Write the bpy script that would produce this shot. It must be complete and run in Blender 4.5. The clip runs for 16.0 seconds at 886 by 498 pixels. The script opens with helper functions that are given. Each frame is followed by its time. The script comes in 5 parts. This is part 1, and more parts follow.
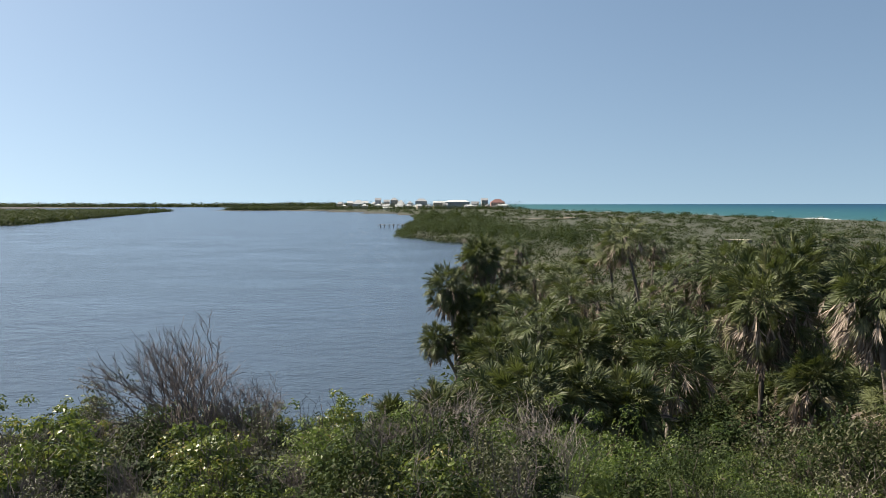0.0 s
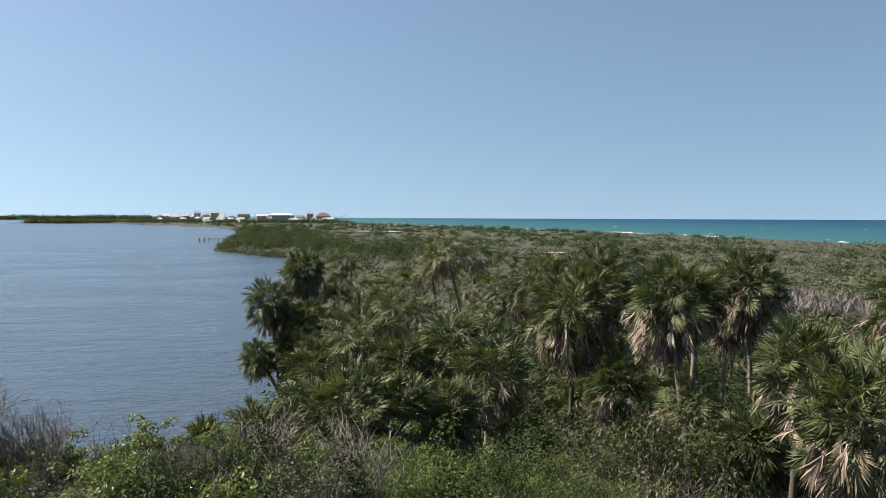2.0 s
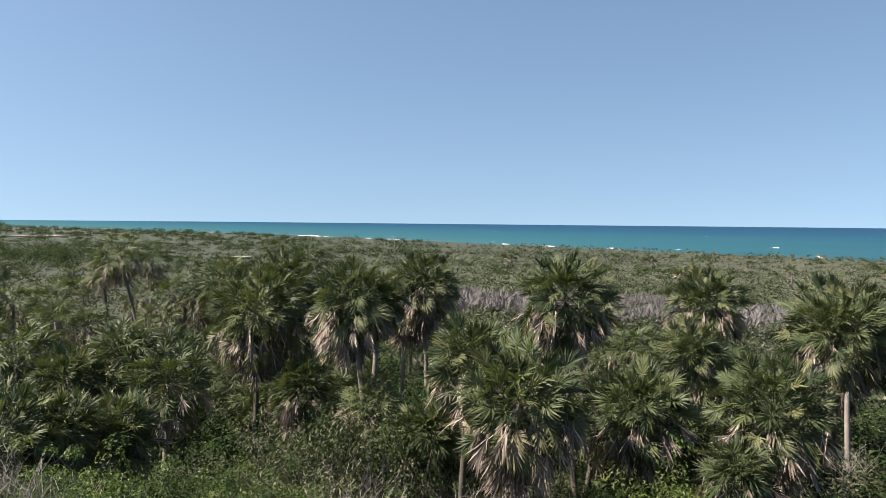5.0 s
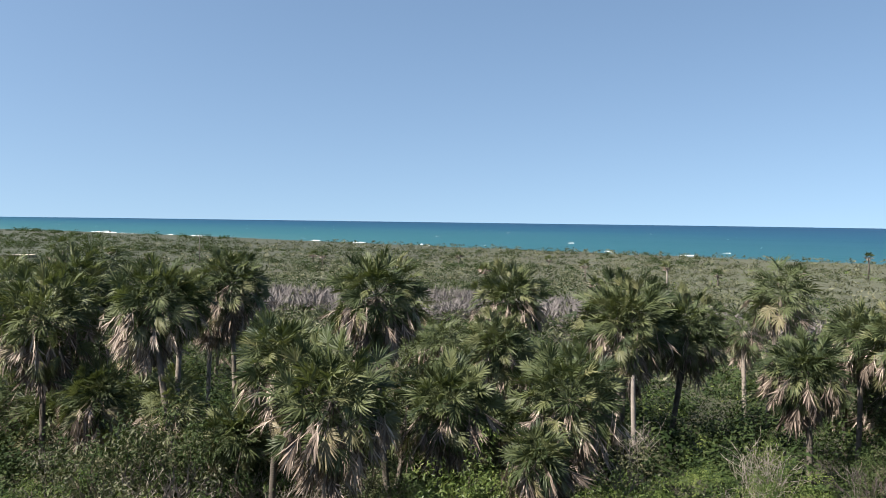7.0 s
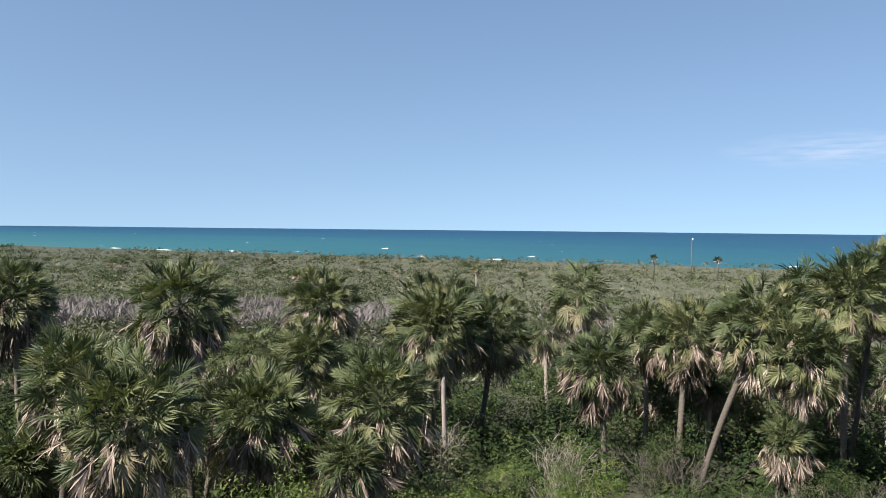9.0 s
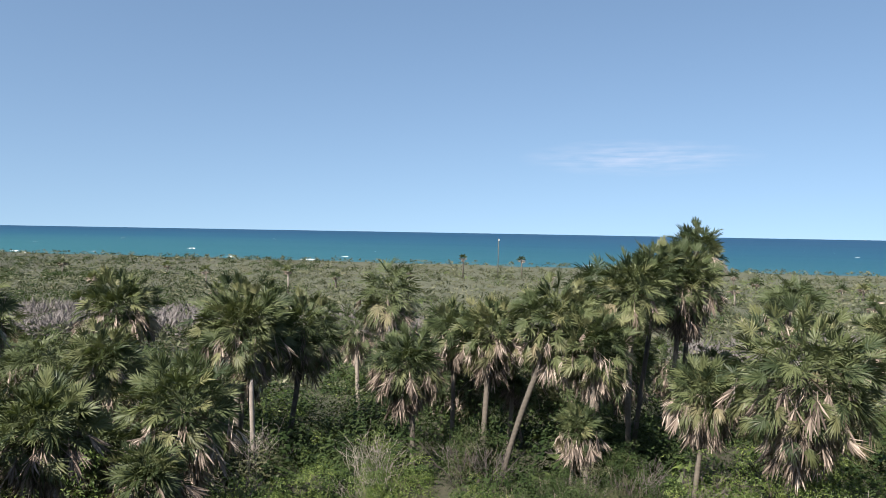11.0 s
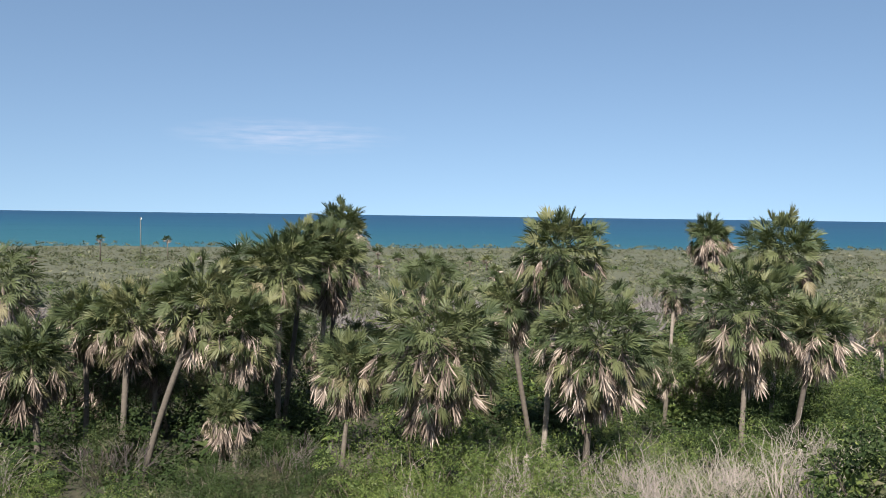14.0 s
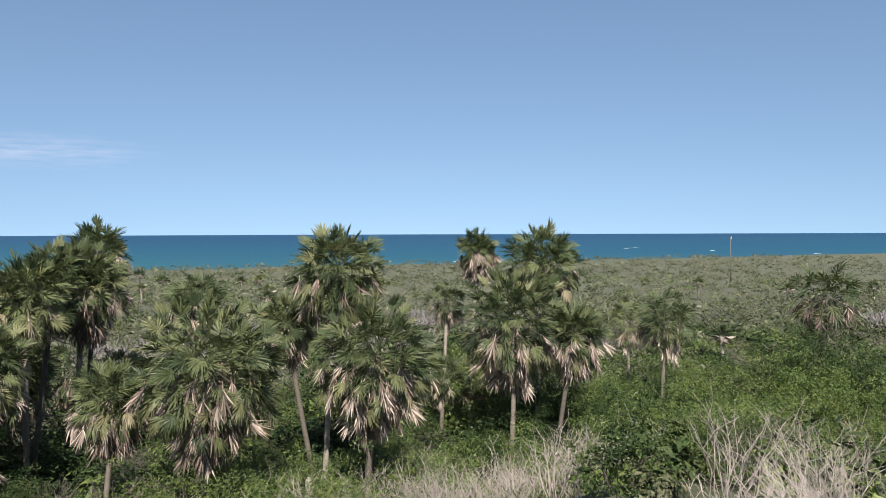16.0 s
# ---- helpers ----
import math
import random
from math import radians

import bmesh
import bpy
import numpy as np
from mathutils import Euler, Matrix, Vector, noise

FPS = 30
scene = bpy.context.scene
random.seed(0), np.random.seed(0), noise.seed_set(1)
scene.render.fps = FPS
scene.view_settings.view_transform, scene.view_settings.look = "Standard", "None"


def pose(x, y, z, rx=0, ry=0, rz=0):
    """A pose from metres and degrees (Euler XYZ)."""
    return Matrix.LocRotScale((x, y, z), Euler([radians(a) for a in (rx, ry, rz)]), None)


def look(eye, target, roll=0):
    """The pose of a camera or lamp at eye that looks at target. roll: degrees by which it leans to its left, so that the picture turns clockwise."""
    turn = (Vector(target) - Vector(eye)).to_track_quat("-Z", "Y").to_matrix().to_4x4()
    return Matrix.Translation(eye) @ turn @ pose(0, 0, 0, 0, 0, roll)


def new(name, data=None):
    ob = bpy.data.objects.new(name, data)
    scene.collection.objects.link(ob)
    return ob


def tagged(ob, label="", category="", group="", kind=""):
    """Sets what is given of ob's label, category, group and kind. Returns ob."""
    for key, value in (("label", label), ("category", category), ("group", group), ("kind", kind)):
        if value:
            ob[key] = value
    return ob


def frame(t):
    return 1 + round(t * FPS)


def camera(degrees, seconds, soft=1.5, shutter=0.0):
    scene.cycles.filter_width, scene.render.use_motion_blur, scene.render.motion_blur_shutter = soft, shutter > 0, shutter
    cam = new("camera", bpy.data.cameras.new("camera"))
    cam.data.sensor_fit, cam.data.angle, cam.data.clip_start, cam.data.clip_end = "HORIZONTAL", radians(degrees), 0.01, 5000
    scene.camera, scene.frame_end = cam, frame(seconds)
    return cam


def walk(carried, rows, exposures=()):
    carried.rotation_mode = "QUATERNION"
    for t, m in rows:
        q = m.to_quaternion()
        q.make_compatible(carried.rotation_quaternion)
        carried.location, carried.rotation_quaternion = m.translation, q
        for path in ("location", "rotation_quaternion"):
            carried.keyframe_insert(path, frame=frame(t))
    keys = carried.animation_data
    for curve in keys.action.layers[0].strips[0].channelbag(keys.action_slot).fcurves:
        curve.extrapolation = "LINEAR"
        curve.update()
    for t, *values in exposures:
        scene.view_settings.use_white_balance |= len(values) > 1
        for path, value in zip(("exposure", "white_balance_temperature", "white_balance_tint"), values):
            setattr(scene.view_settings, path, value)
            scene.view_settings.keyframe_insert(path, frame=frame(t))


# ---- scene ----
cam = camera(58.2, 16.0, soft=0.9)
walk(cam, [
    (0, pose(0.000, 0.000, 15.000, 86.62, 0, 0.00) @ pose(0, 0, 0, 0, 0, -0.07)),
    (0.5, pose(0.091, 0.045, 15.014, 86.87, 0, -3.28) @ pose(0, 0, 0, 0, 0, 0.27)),
    (1, pose(0.127, -0.016, 15.012, 86.97, 0, -6.60) @ pose(0, 0, 0, 0, 0, 0.07)),
    (1.5, pose(0.195, 0.052, 14.997, 87.18, 0, -9.03) @ pose(0, 0, 0, 0, 0, 0.00)),
    (2, pose(0.242, 0.100, 14.978, 87.62, 0, -12.48) @ pose(0, 0, 0, 0, 0, 0.22)),
    (2.5, pose(0.271, 0.040, 14.971, 87.87, 0, -15.60) @ pose(0, 0, 0, 0, 0, 0.54)),
    (3, pose(0.240, 0.171, 14.950, 88.03, 0, -19.19) @ pose(0, 0, 0, 0, 0, 0.89)),
    (3.5, pose(0.377, 0.121, 14.973, 87.68, 0, -22.36) @ pose(0, 0, 0, 0, 0, 0.66)),
    (4, pose(0.486, 0.204, 14.967, 87.78, 0, -26.81) @ pose(0, 0, 0, 0, 0, 0.46)),
    (4.2, pose(0.503, 0.217, 14.965, 87.84, 0, -28.65) @ pose(0, 0, 0, 0, 0, 0.54)),
    (6.3, pose(0.428, 0.147, 14.988, 87.85, 0, -42.66) @ pose(0, 0, 0, 0, 0, 0.67)),
    (6.5, pose(0.443, 0.153, 14.990, 87.78, 0, -44.04) @ pose(0, 0, 0, 0, 0, 0.82)),
    (7, pose(0.514, 0.230, 14.981, 87.91, 0, -48.24) @ pose(0, 0, 0, 0, 0, 0.77)),
    (7.5, pose(0.490, 0.226, 14.972, 88.17, 0, -51.96) @ pose(0, 0, 0, 0, 0, 0.67)),
    (8, pose(0.507, 0.170, 14.971, 88.48, 0, -55.10) @ pose(0, 0, 0, 0, 0, 0.35)),
    (8.5, pose(0.509, 0.166, 15.003, 88.35, 0, -57.89) @ pose(0, 0, 0, 0, 0, 0.59)),
    (9, pose(0.645, 0.128, 15.004, 88.47, 0, -61.53) @ pose(0, 0, 0, 0, 0, 0.59)),
    (9.2, pose(0.637, 0.119, 14.990, 88.51, 0, -63.10) @ pose(0, 0, 0, 0, 0, 0.62)),
    (11.3, pose(0.592, -0.120, 14.994, 88.41, 0, -76.71) @ pose(0, 0, 0, 0, 0, 0.95)),
    (11.5, pose(0.614, -0.145, 15.008, 88.19, 0, -77.99) @ pose(0, 0, 0, 0, 0, 0.93)),
    (12, pose(0.765, -0.198, 15.023, 87.88, 0, -81.86) @ pose(0, 0, 0, 0, 0, 1.08)),
    (12.5, pose(0.819, -0.229, 15.015, 87.70, 0, -86.54) @ pose(0, 0, 0, 0, 0, 0.63)),
    (13, pose(0.866, -0.289, 15.005, 87.39, 0, -91.36) @ pose(0, 0, 0, 0, 0, 0.66)),
    (13.5, pose(0.970, -0.330, 14.990, 87.23, 0, -95.99) @ pose(0, 0, 0, 0, 0, 0.75)),
    (14, pose(0.977, -0.309, 14.994, 87.45, 0, -99.58) @ pose(0, 0, 0, 0, 0, 0.79)),
    (14.5, pose(1.089, -0.265, 15.019, 87.62, 0, -103.24) @ pose(0, 0, 0, 0, 0, 0.77)),
    (15, pose(1.136, -0.319, 14.994, 88.04, 0, -107.98) @ pose(0, 0, 0, 0, 0, 0.65)),
    (15.5, pose(1.190, -0.308, 14.974, 88.61, 0, -112.30) @ pose(0, 0, 0, 0, 0, 0.38)),
    (16, pose(1.245, -0.225, 15.013, 88.77, 0, -115.82) @ pose(0, 0, 0, 0, 0, -0.18)),
], exposures=[(0, 1.15, 6850, 5), (2, 1.22, 6700, 5), (4, 1.36, 6550, 6), (7, 1.43, 6350, 6), (10, 1.4, 6300, 6), (12.5, 1.35, 6300, 6), (16, 1.23, 6250, 6)])

# ---- world, sun ----
SUN_AZ, SUN_EL = -68.0, 46.0        # degrees: azimuth from +y towards +x, height
world = bpy.data.worlds.new("world")
scene.world = world
world.use_nodes = True
wn, wl = world.node_tree.nodes, world.node_tree.links
sky = wn.new("ShaderNodeTexSky")
sky.sky_type, sky.sun_disc = 'NISHITA', False
sky.sun_elevation, sky.sun_rotation = radians(SUN_EL), radians(SUN_AZ)
sky.altitude, sky.air_density, sky.dust_density, sky.ozone_density = 0, 1.0, 0.8, 0.3
wtc, wmap, wnor = wn.new("ShaderNodeTexCoord"), wn.new("ShaderNodeMapping"), wn.new("ShaderNodeVectorMath")
wmap.inputs["Location"].default_value = (0, 0, 0.19)        # the hazy band stays below the horizon
wnor.operation = 'NORMALIZE'
wl.new(wtc.outputs["Generated"], wmap.inputs[0])
wl.new(wmap.outputs[0], wnor.inputs[0])
wl.new(wnor.outputs[0], sky.inputs[0])
wl.new(sky.outputs[0], wn["Background"].inputs[0])
wn["Background"].inputs[1].default_value = 0.066

sun = new("sun", bpy.data.lights.new("sun", 'SUN'))
sun.data.energy, sun.data.angle, sun.data.color = 5.0, radians(0.5), (1.0, 0.905, 0.80)
_a, _e = radians(SUN_AZ), radians(SUN_EL)
sun.matrix_world = look((0, 0, 0), (-math.sin(_a) * math.cos(_e), -math.cos(_a) * math.cos(_e), -math.sin(_e)))
sun.location = (-200, 20, 200)


# ---- materials ----
def material(name):
    m = bpy.data.materials.new(name)
    m.use_nodes = True
    return m, m.node_tree.nodes, m.node_tree.links, m.node_tree.nodes["Principled BSDF"]


def noise_node(n, l, scale, detail=4.0, rough=0.6, coord="Object"):
    tc = n.new("ShaderNodeTexCoord")
    if coord == "World":
        vec = n.new("ShaderNodeNewGeometry").outputs["Position"]
    else:
        vec = tc.outputs[coord]
    t = n.new("ShaderNodeTexNoise")
    t.inputs["Scale"].default_value, t.inputs["Detail"].default_value = scale, detail
    t.inputs["Roughness"].default_value = rough
    l.new(vec, t.inputs["Vector"])
    return t.outputs[0]


def ramp(n, l, fac, stops):
    r = n.new("ShaderNodeValToRGB")
    els = r.color_ramp.elements
    while len(els) < len(stops):
        els.new(0.5)
    for e, (p, c) in zip(els, stops):
        e.position, e.color = p, (*c, 1)
    l.new(fac, r.inputs[0])
    return r.outputs[0]


def mix(n, l, fac, a, b, mode='MIX'):
    m = n.new("ShaderNodeMix")
    m.data_type, m.blend_type = 'RGBA', mode
    for sock, val in ((m.inputs[0], fac), (m.inputs[6], a), (m.inputs[7], b)):
        if isinstance(val, (int, float)):
            sock.default_value = val
        elif isinstance(val, tuple):
            sock.default_value = (*val, 1)
        else:
            l.new(val, sock)
    return m.outputs[2]


def bump(n, l, bsdf, height, strength, dist):
    b = n.new("ShaderNodeBump")
    b.inputs["Strength"].default_value, b.inputs["Distance"].default_value = strength, dist
    l.new(height, b.inputs["Height"])
    l.new(b.outputs[0], bsdf.inputs["Normal"])


def leaf_material(name, stops, rough=0.5, through_light=0.3, source="object", broad=0.12, tint=(0.16, 0.2, 0.03), gloss=0.25, vary=0.75, spread=1.5):
    """Leaves: hue by a random number of each leaf or frond, a second, wider patchiness, and light shining through."""
    m, n, l, p = material(name)
    if source == "object":
        rnd = n.new("ShaderNodeObjectInfo").outputs["Random"]
    else:
        rnd = n.new("ShaderNodeNewGeometry").outputs["Random Per Island"]
    wide = noise_node(n, l, broad, 3.0, 0.6, "World")
    add = n.new("ShaderNodeMath")
    add.operation = 'MULTIPLY_ADD'
    l.new(wide, add.inputs[0])
    add.inputs[1].default_value = spread
    sc = n.new("ShaderNodeMath")
    sc.operation = 'MULTIPLY_ADD'
    l.new(rnd, sc.inputs[0])
    sc.inputs[1].default_value, sc.inputs[2].default_value = vary, 0.5 - 0.5 * spread - 0.5 * vary
    l.new(sc.outputs[0], add.inputs[2])
    col = ramp(n, l, add.outputs[0], stops)
    fine = noise_node(n, l, 9.0, 3.0, 0.7)
    col = mix(n, l, 0.5, col, ramp(n, l, fine, [(0.3, (0.12, 0.12, 0.11)), (0.7, (0.8, 0.79, 0.75))]), 'MULTIPLY')
    l.new(col, p.inputs["Base Color"])
    p.inputs["Roughness"].default_value = rough
    p.inputs["Specular IOR Level"].default_value = gloss
    tr = n.new("ShaderNodeBsdfTranslucent")
    l.new(mix(n, l, 0.5, col, tint), tr.inputs[0])
    ms = n.new("ShaderNodeMixShader")
    ms.inputs[0].default_value = through_light
    l.new(p.outputs[0], ms.inputs[1])
    l.new(tr.outputs[0], ms.inputs[2])
    l.new(ms.outputs[0], n["Material Output"].inputs[0])
    return m


FROND_TONES = [(0.1, (0.034, 0.049, 0.024)), (0.45, (0.07, 0.091, 0.04)), (0.75, (0.13, 0.147, 0.067)), (0.95, (0.195, 0.193, 0.095))]
M_FROND = leaf_material("palm_green", FROND_TONES, 0.5, 0.18, gloss=0.22, vary=0.9, spread=0.8)
M_FROND_HEART = leaf_material("palm_green_inner", FROND_TONES, 0.5, 0.18, gloss=0.2, vary=0.5, spread=0.6)
M_FROND_OLD = leaf_material("palm_yellowing", [(0.2, (0.1, 0.112, 0.05)), (0.55, (0.17, 0.165, 0.085)), (0.85, (0.27, 0.225, 0.145))], 0.5, 0.15, gloss=0.3)
M_FROND_DEAD = leaf_material("palm_dead", [(0.0, (0.085, 0.066, 0.056)), (0.35, (0.2, 0.156, 0.132)), (0.6, (0.335, 0.268, 0.228)), (0.9, (0.52, 0.435, 0.375))], 0.75, 0.1, "island",
                             tint=(0.25, 0.18, 0.11), gloss=0.15, vary=0.8)
M_LEAF_BRIGHT = leaf_material("shrub_leaf_bright", [(0.1, (0.046, 0.075, 0.022)), (0.5, (0.118, 0.164, 0.046)), (0.9, (0.225, 0.26, 0.082))], 0.45, 0.34, "island", broad=0.9, tint=(0.14, 0.22, 0.03), vary=0.4, spread=2.0)
# dark evergreen leaf, lowered further so that its colour carries shade in gaps
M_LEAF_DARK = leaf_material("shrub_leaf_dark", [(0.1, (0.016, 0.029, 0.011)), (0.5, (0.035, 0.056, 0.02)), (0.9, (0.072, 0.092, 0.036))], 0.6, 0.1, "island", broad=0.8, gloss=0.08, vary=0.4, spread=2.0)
M_LEAF_OLIVE = leaf_material("shrub_leaf_olive", [(0.1, (0.042, 0.05, 0.024)), (0.5, (0.078, 0.086, 0.042)), (0.9, (0.145, 0.135, 0.08))], 0.55, 0.1, "island", broad=0.9, vary=0.4, spread=2.2)
M_LEAF_SEA = leaf_material("sea_grape_leaf", [(0.1, (0.05, 0.085, 0.022)), (0.45, (0.12, 0.165, 0.035)), (0.7, (0.21, 0.25, 0.055)), (0.95, (0.34, 0.25, 0.1))],
                           0.35, 0.3, "island", broad=2.0, vary=0.45, spread=2.4)
M_SCRUB = leaf_material("scrub_leaf", [(0.1, (0.046, 0.051, 0.031)), (0.4, (0.088, 0.092, 0.057)), (0.65, (0.134, 0.134, 0.086)), (0.95, (0.21, 0.194, 0.142))],
                        0.8, 0.1, "island", 0.16, gloss=0.04, vary=0.3, spread=2.0)
M_SCRUB_GREEN = leaf_material("green_scrub_leaf", [(0.1, (0.02, 0.03, 0.013)), (0.4, (0.036, 0.048, 0.022)), (0.7, (0.056, 0.064, 0.033)), (0.95, (0.085, 0.082, 0.053))],
                              0.8, 0.1, "island", 0.12, gloss=0.04, vary=0.3, spread=2.0)
M_PALMETTO = leaf_material("palmetto_leaf", [(0.1, (0.05, 0.06, 0.034)), (0.4, (0.1, 0.112, 0.064)), (0.65, (0.165, 0.172, 0.108)), (0.95, (0.28, 0.265, 0.185))],
                           0.55, 0.1, "island", 0.2, gloss=0.2, vary=0.45, spread=2.0)
M_MANGROVE = leaf_material("mangrove_leaf", [(0.1, (0.014, 0.026, 0.011)), (0.5, (0.028, 0.046, 0.018)), (0.9, (0.05, 0.068, 0.028))], 0.65, 0.15, "island", 0.02, gloss=0.06, vary=0.4)


def wood_material(name, dark, pale, scale=6.0):
    m, n, l, p = material(name)
    a = noise_node(n, l, scale, 5.0, 0.7)
    b = noise_node(n, l, scale * 0.13, 3.0, 0.6, "World")
    col = mix(n, l, 0.45, ramp(n, l, a, [(0.3, dark), (0.7, pale)]), ramp(n, l, b, [(0.35, dark), (0.65, pale)]))
    l.new(col, p.inputs["Base Color"])
    p.inputs["Roughness"].default_value = 0.85
    bump(n, l, p, a, 0.6, 0.02)
    return m


def trunk_material():
    """Palm trunk: grey-brown, ringed by old leaf scars."""
    m, n, l, p = material("palm_trunk")
    a = noise_node(n, l, 5.0, 5.0, 0.7)
    tc = n.new("ShaderNodeTexCoord")
    w = n.new("ShaderNodeTexWave")
    w.bands_direction = 'Z'
    w.inputs["Scale"].default_value, w.inputs["Distortion"].default_value, w.inputs["Detail"].default_value = 5.0, 4.0, 3.0
    l.new(tc.outputs["Object"], w.inputs["Vector"])
    rnd = n.new("ShaderNodeObjectInfo").outputs["Random"]
    tone = ramp(n, l, rnd, [(0.0, (0.056, 0.048, 0.04)), (0.55, (0.128, 0.11, 0.092)), (1.0, (0.27, 0.24, 0.21))])
    col = mix(n, l, 0.7, tone, ramp(n, l, a, [(0.3, (0.45, 0.42, 0.4)), (0.7, (1.15, 1.1, 1.05))]), 'MULTIPLY')
    col = mix(n, l, 0.25, col, ramp(n, l, w.outputs[1], [(0.2, (0.78, 0.76, 0.74)), (0.8, (1.08, 1.08, 1.08))]), 'MULTIPLY')
    l.new(col, p.inputs["Base Color"])
    p.inputs["Roughness"].default_value = 0.85
    bump(n, l, p, w.outputs[1], 0.3, 0.02)
    return m


M_TRUNK = trunk_material()
M_STEM = wood_material("shrub_stem", (0.0592, 0.0456, 0.0328), (0.144, 0.118, 0.092))
M_DEADWOOD = wood_material("dead_wood", (0.12, 0.102, 0.091), (0.335, 0.288, 0.256))
M_DARKTWIG = wood_material("dark_twig", (0.056, 0.0424, 0.0424), (0.131, 0.108, 0.105))
M_LILAC = wood_material("bare_thicket", (0.086, 0.076, 0.074), (0.195, 0.173, 0.168), 2.0)


def ground_material():
    m, n, l, p = material("ground_litter")
    a = noise_node(n, l, 0.9, 6.0, 0.7, "World")
    b = noise_node(n, l, 0.05, 4.0, 0.6, "World")
    litter = ramp(n, l, a, [(0.3, (0.016, 0.0152, 0.0088)), (0.55, (0.0352, 0.032, 0.0192)), (0.75, (0.0704, 0.0608, 0.0384))])
    green = ramp(n, l, a, [(0.3, (0.0288, 0.0352, 0.016)), (0.7, (0.0704, 0.0736, 0.0352))])
    col = mix(n, l, ramp(n, l, b, [(0.4, (0, 0, 0)), (0.6, (1, 1, 1))]), litter, green)
    geo = n.new("ShaderNodeNewGeometry")
    sep = n.new("ShaderNodeSeparateXYZ")
    l.new(geo.outputs["Position"], sep.inputs[0])
    marsh = n.new("ShaderNodeMapRange")          # dark marsh floor on the islands of the lagoon
    marsh.inputs[1].default_value, marsh.inputs[2].default_value = -110, -140
    l.new(sep.outputs[0], marsh.inputs[0])
    col = mix(n, l, marsh.outputs[0], col, ramp(n, l, b, [(0.35, (0.016, 0.024, 0.011)), (0.65, (0.034, 0.042, 0.02))]))
    plain_x = n.new("ShaderNodeMapRange")        # mat of low sage herbs on the plain behind the beach
    plain_x.inputs[1].default_value, plain_x.inputs[2].default_value = 85, 130
    l.new(sep.outputs[0], plain_x.inputs[0])
    plain_y = n.new("ShaderNodeMapRange")
    plain_y.inputs[1].default_value, plain_y.inputs[2].default_value = 190, 60
    l.new(sep.outputs[1], plain_y.inputs[0])
    both = n.new("ShaderNodeMath")
    both.operation = 'MULTIPLY'
    l.new(plain_x.outputs[0], both.inputs[0])
    l.new(plain_y.outputs[0], both.inputs[1])
    col = mix(n, l, both.outputs[0], col, ramp(n, l, a, [(0.3, (0.036, 0.04, 0.0224)), (0.55, (0.064, 0.0664, 0.0384)), (0.75, (0.1, 0.096, 0.0608))]))
    north = n.new("ShaderNodeMapRange")          # darker ground colour northwards, between lagoon and sea
    north.inputs[1].default_value, north.inputs[2].default_value = 150, 260
    l.new(sep.outputs[1], north.inputs[0])
    col = mix(n, l, north.outputs[0], col, ramp(n, l, a, [(0.3, (0.016, 0.0208, 0.0104)), (0.7, (0.044, 0.048, 0.0256))]))
    low = n.new("ShaderNodeMapRange")
    low.inputs[1].default_value, low.inputs[2].default_value = 1.35, 0.9
    l.new(sep.outputs[2], low.inputs[0])
    sand = ramp(n, l, a, [(0.3, (0.336, 0.288, 0.216)), (0.7, (0.44, 0.384, 0.304))])
    mud = ramp(n, l, a, [(0.3, (0.0128, 0.0136, 0.0096)), (0.7, (0.036, 0.032, 0.0224))])
    east = n.new("ShaderNodeMapRange")
    east.inputs[1].default_value, east.inputs[2].default_value = 120, 160
    l.new(sep.outputs[0], east.inputs[0])
    col = mix(n, l, low.outputs[0], col, mix(n, l, east.outputs[0], mud, sand))
    l.new(col, p.inputs["Base Color"])
    p.inputs["Roughness"].default_value = 0.95
    bump(n, l, p, a, 0.8, 0.15)
    return m


M_GROUND = ground_material()


def sand_material():
    m, n, l, p = material("sand_track")
    a = noise_node(n, l, 0.6, 5.0, 0.7, "World")
    l.new(ramp(n, l, a, [(0.3, (0.306, 0.264, 0.204)), (0.7, (0.442, 0.399, 0.332))]), p.inputs["Base Color"])
    p.inputs["Roughness"].default_value = 0.95
    return m


M_SAND = sand_material()


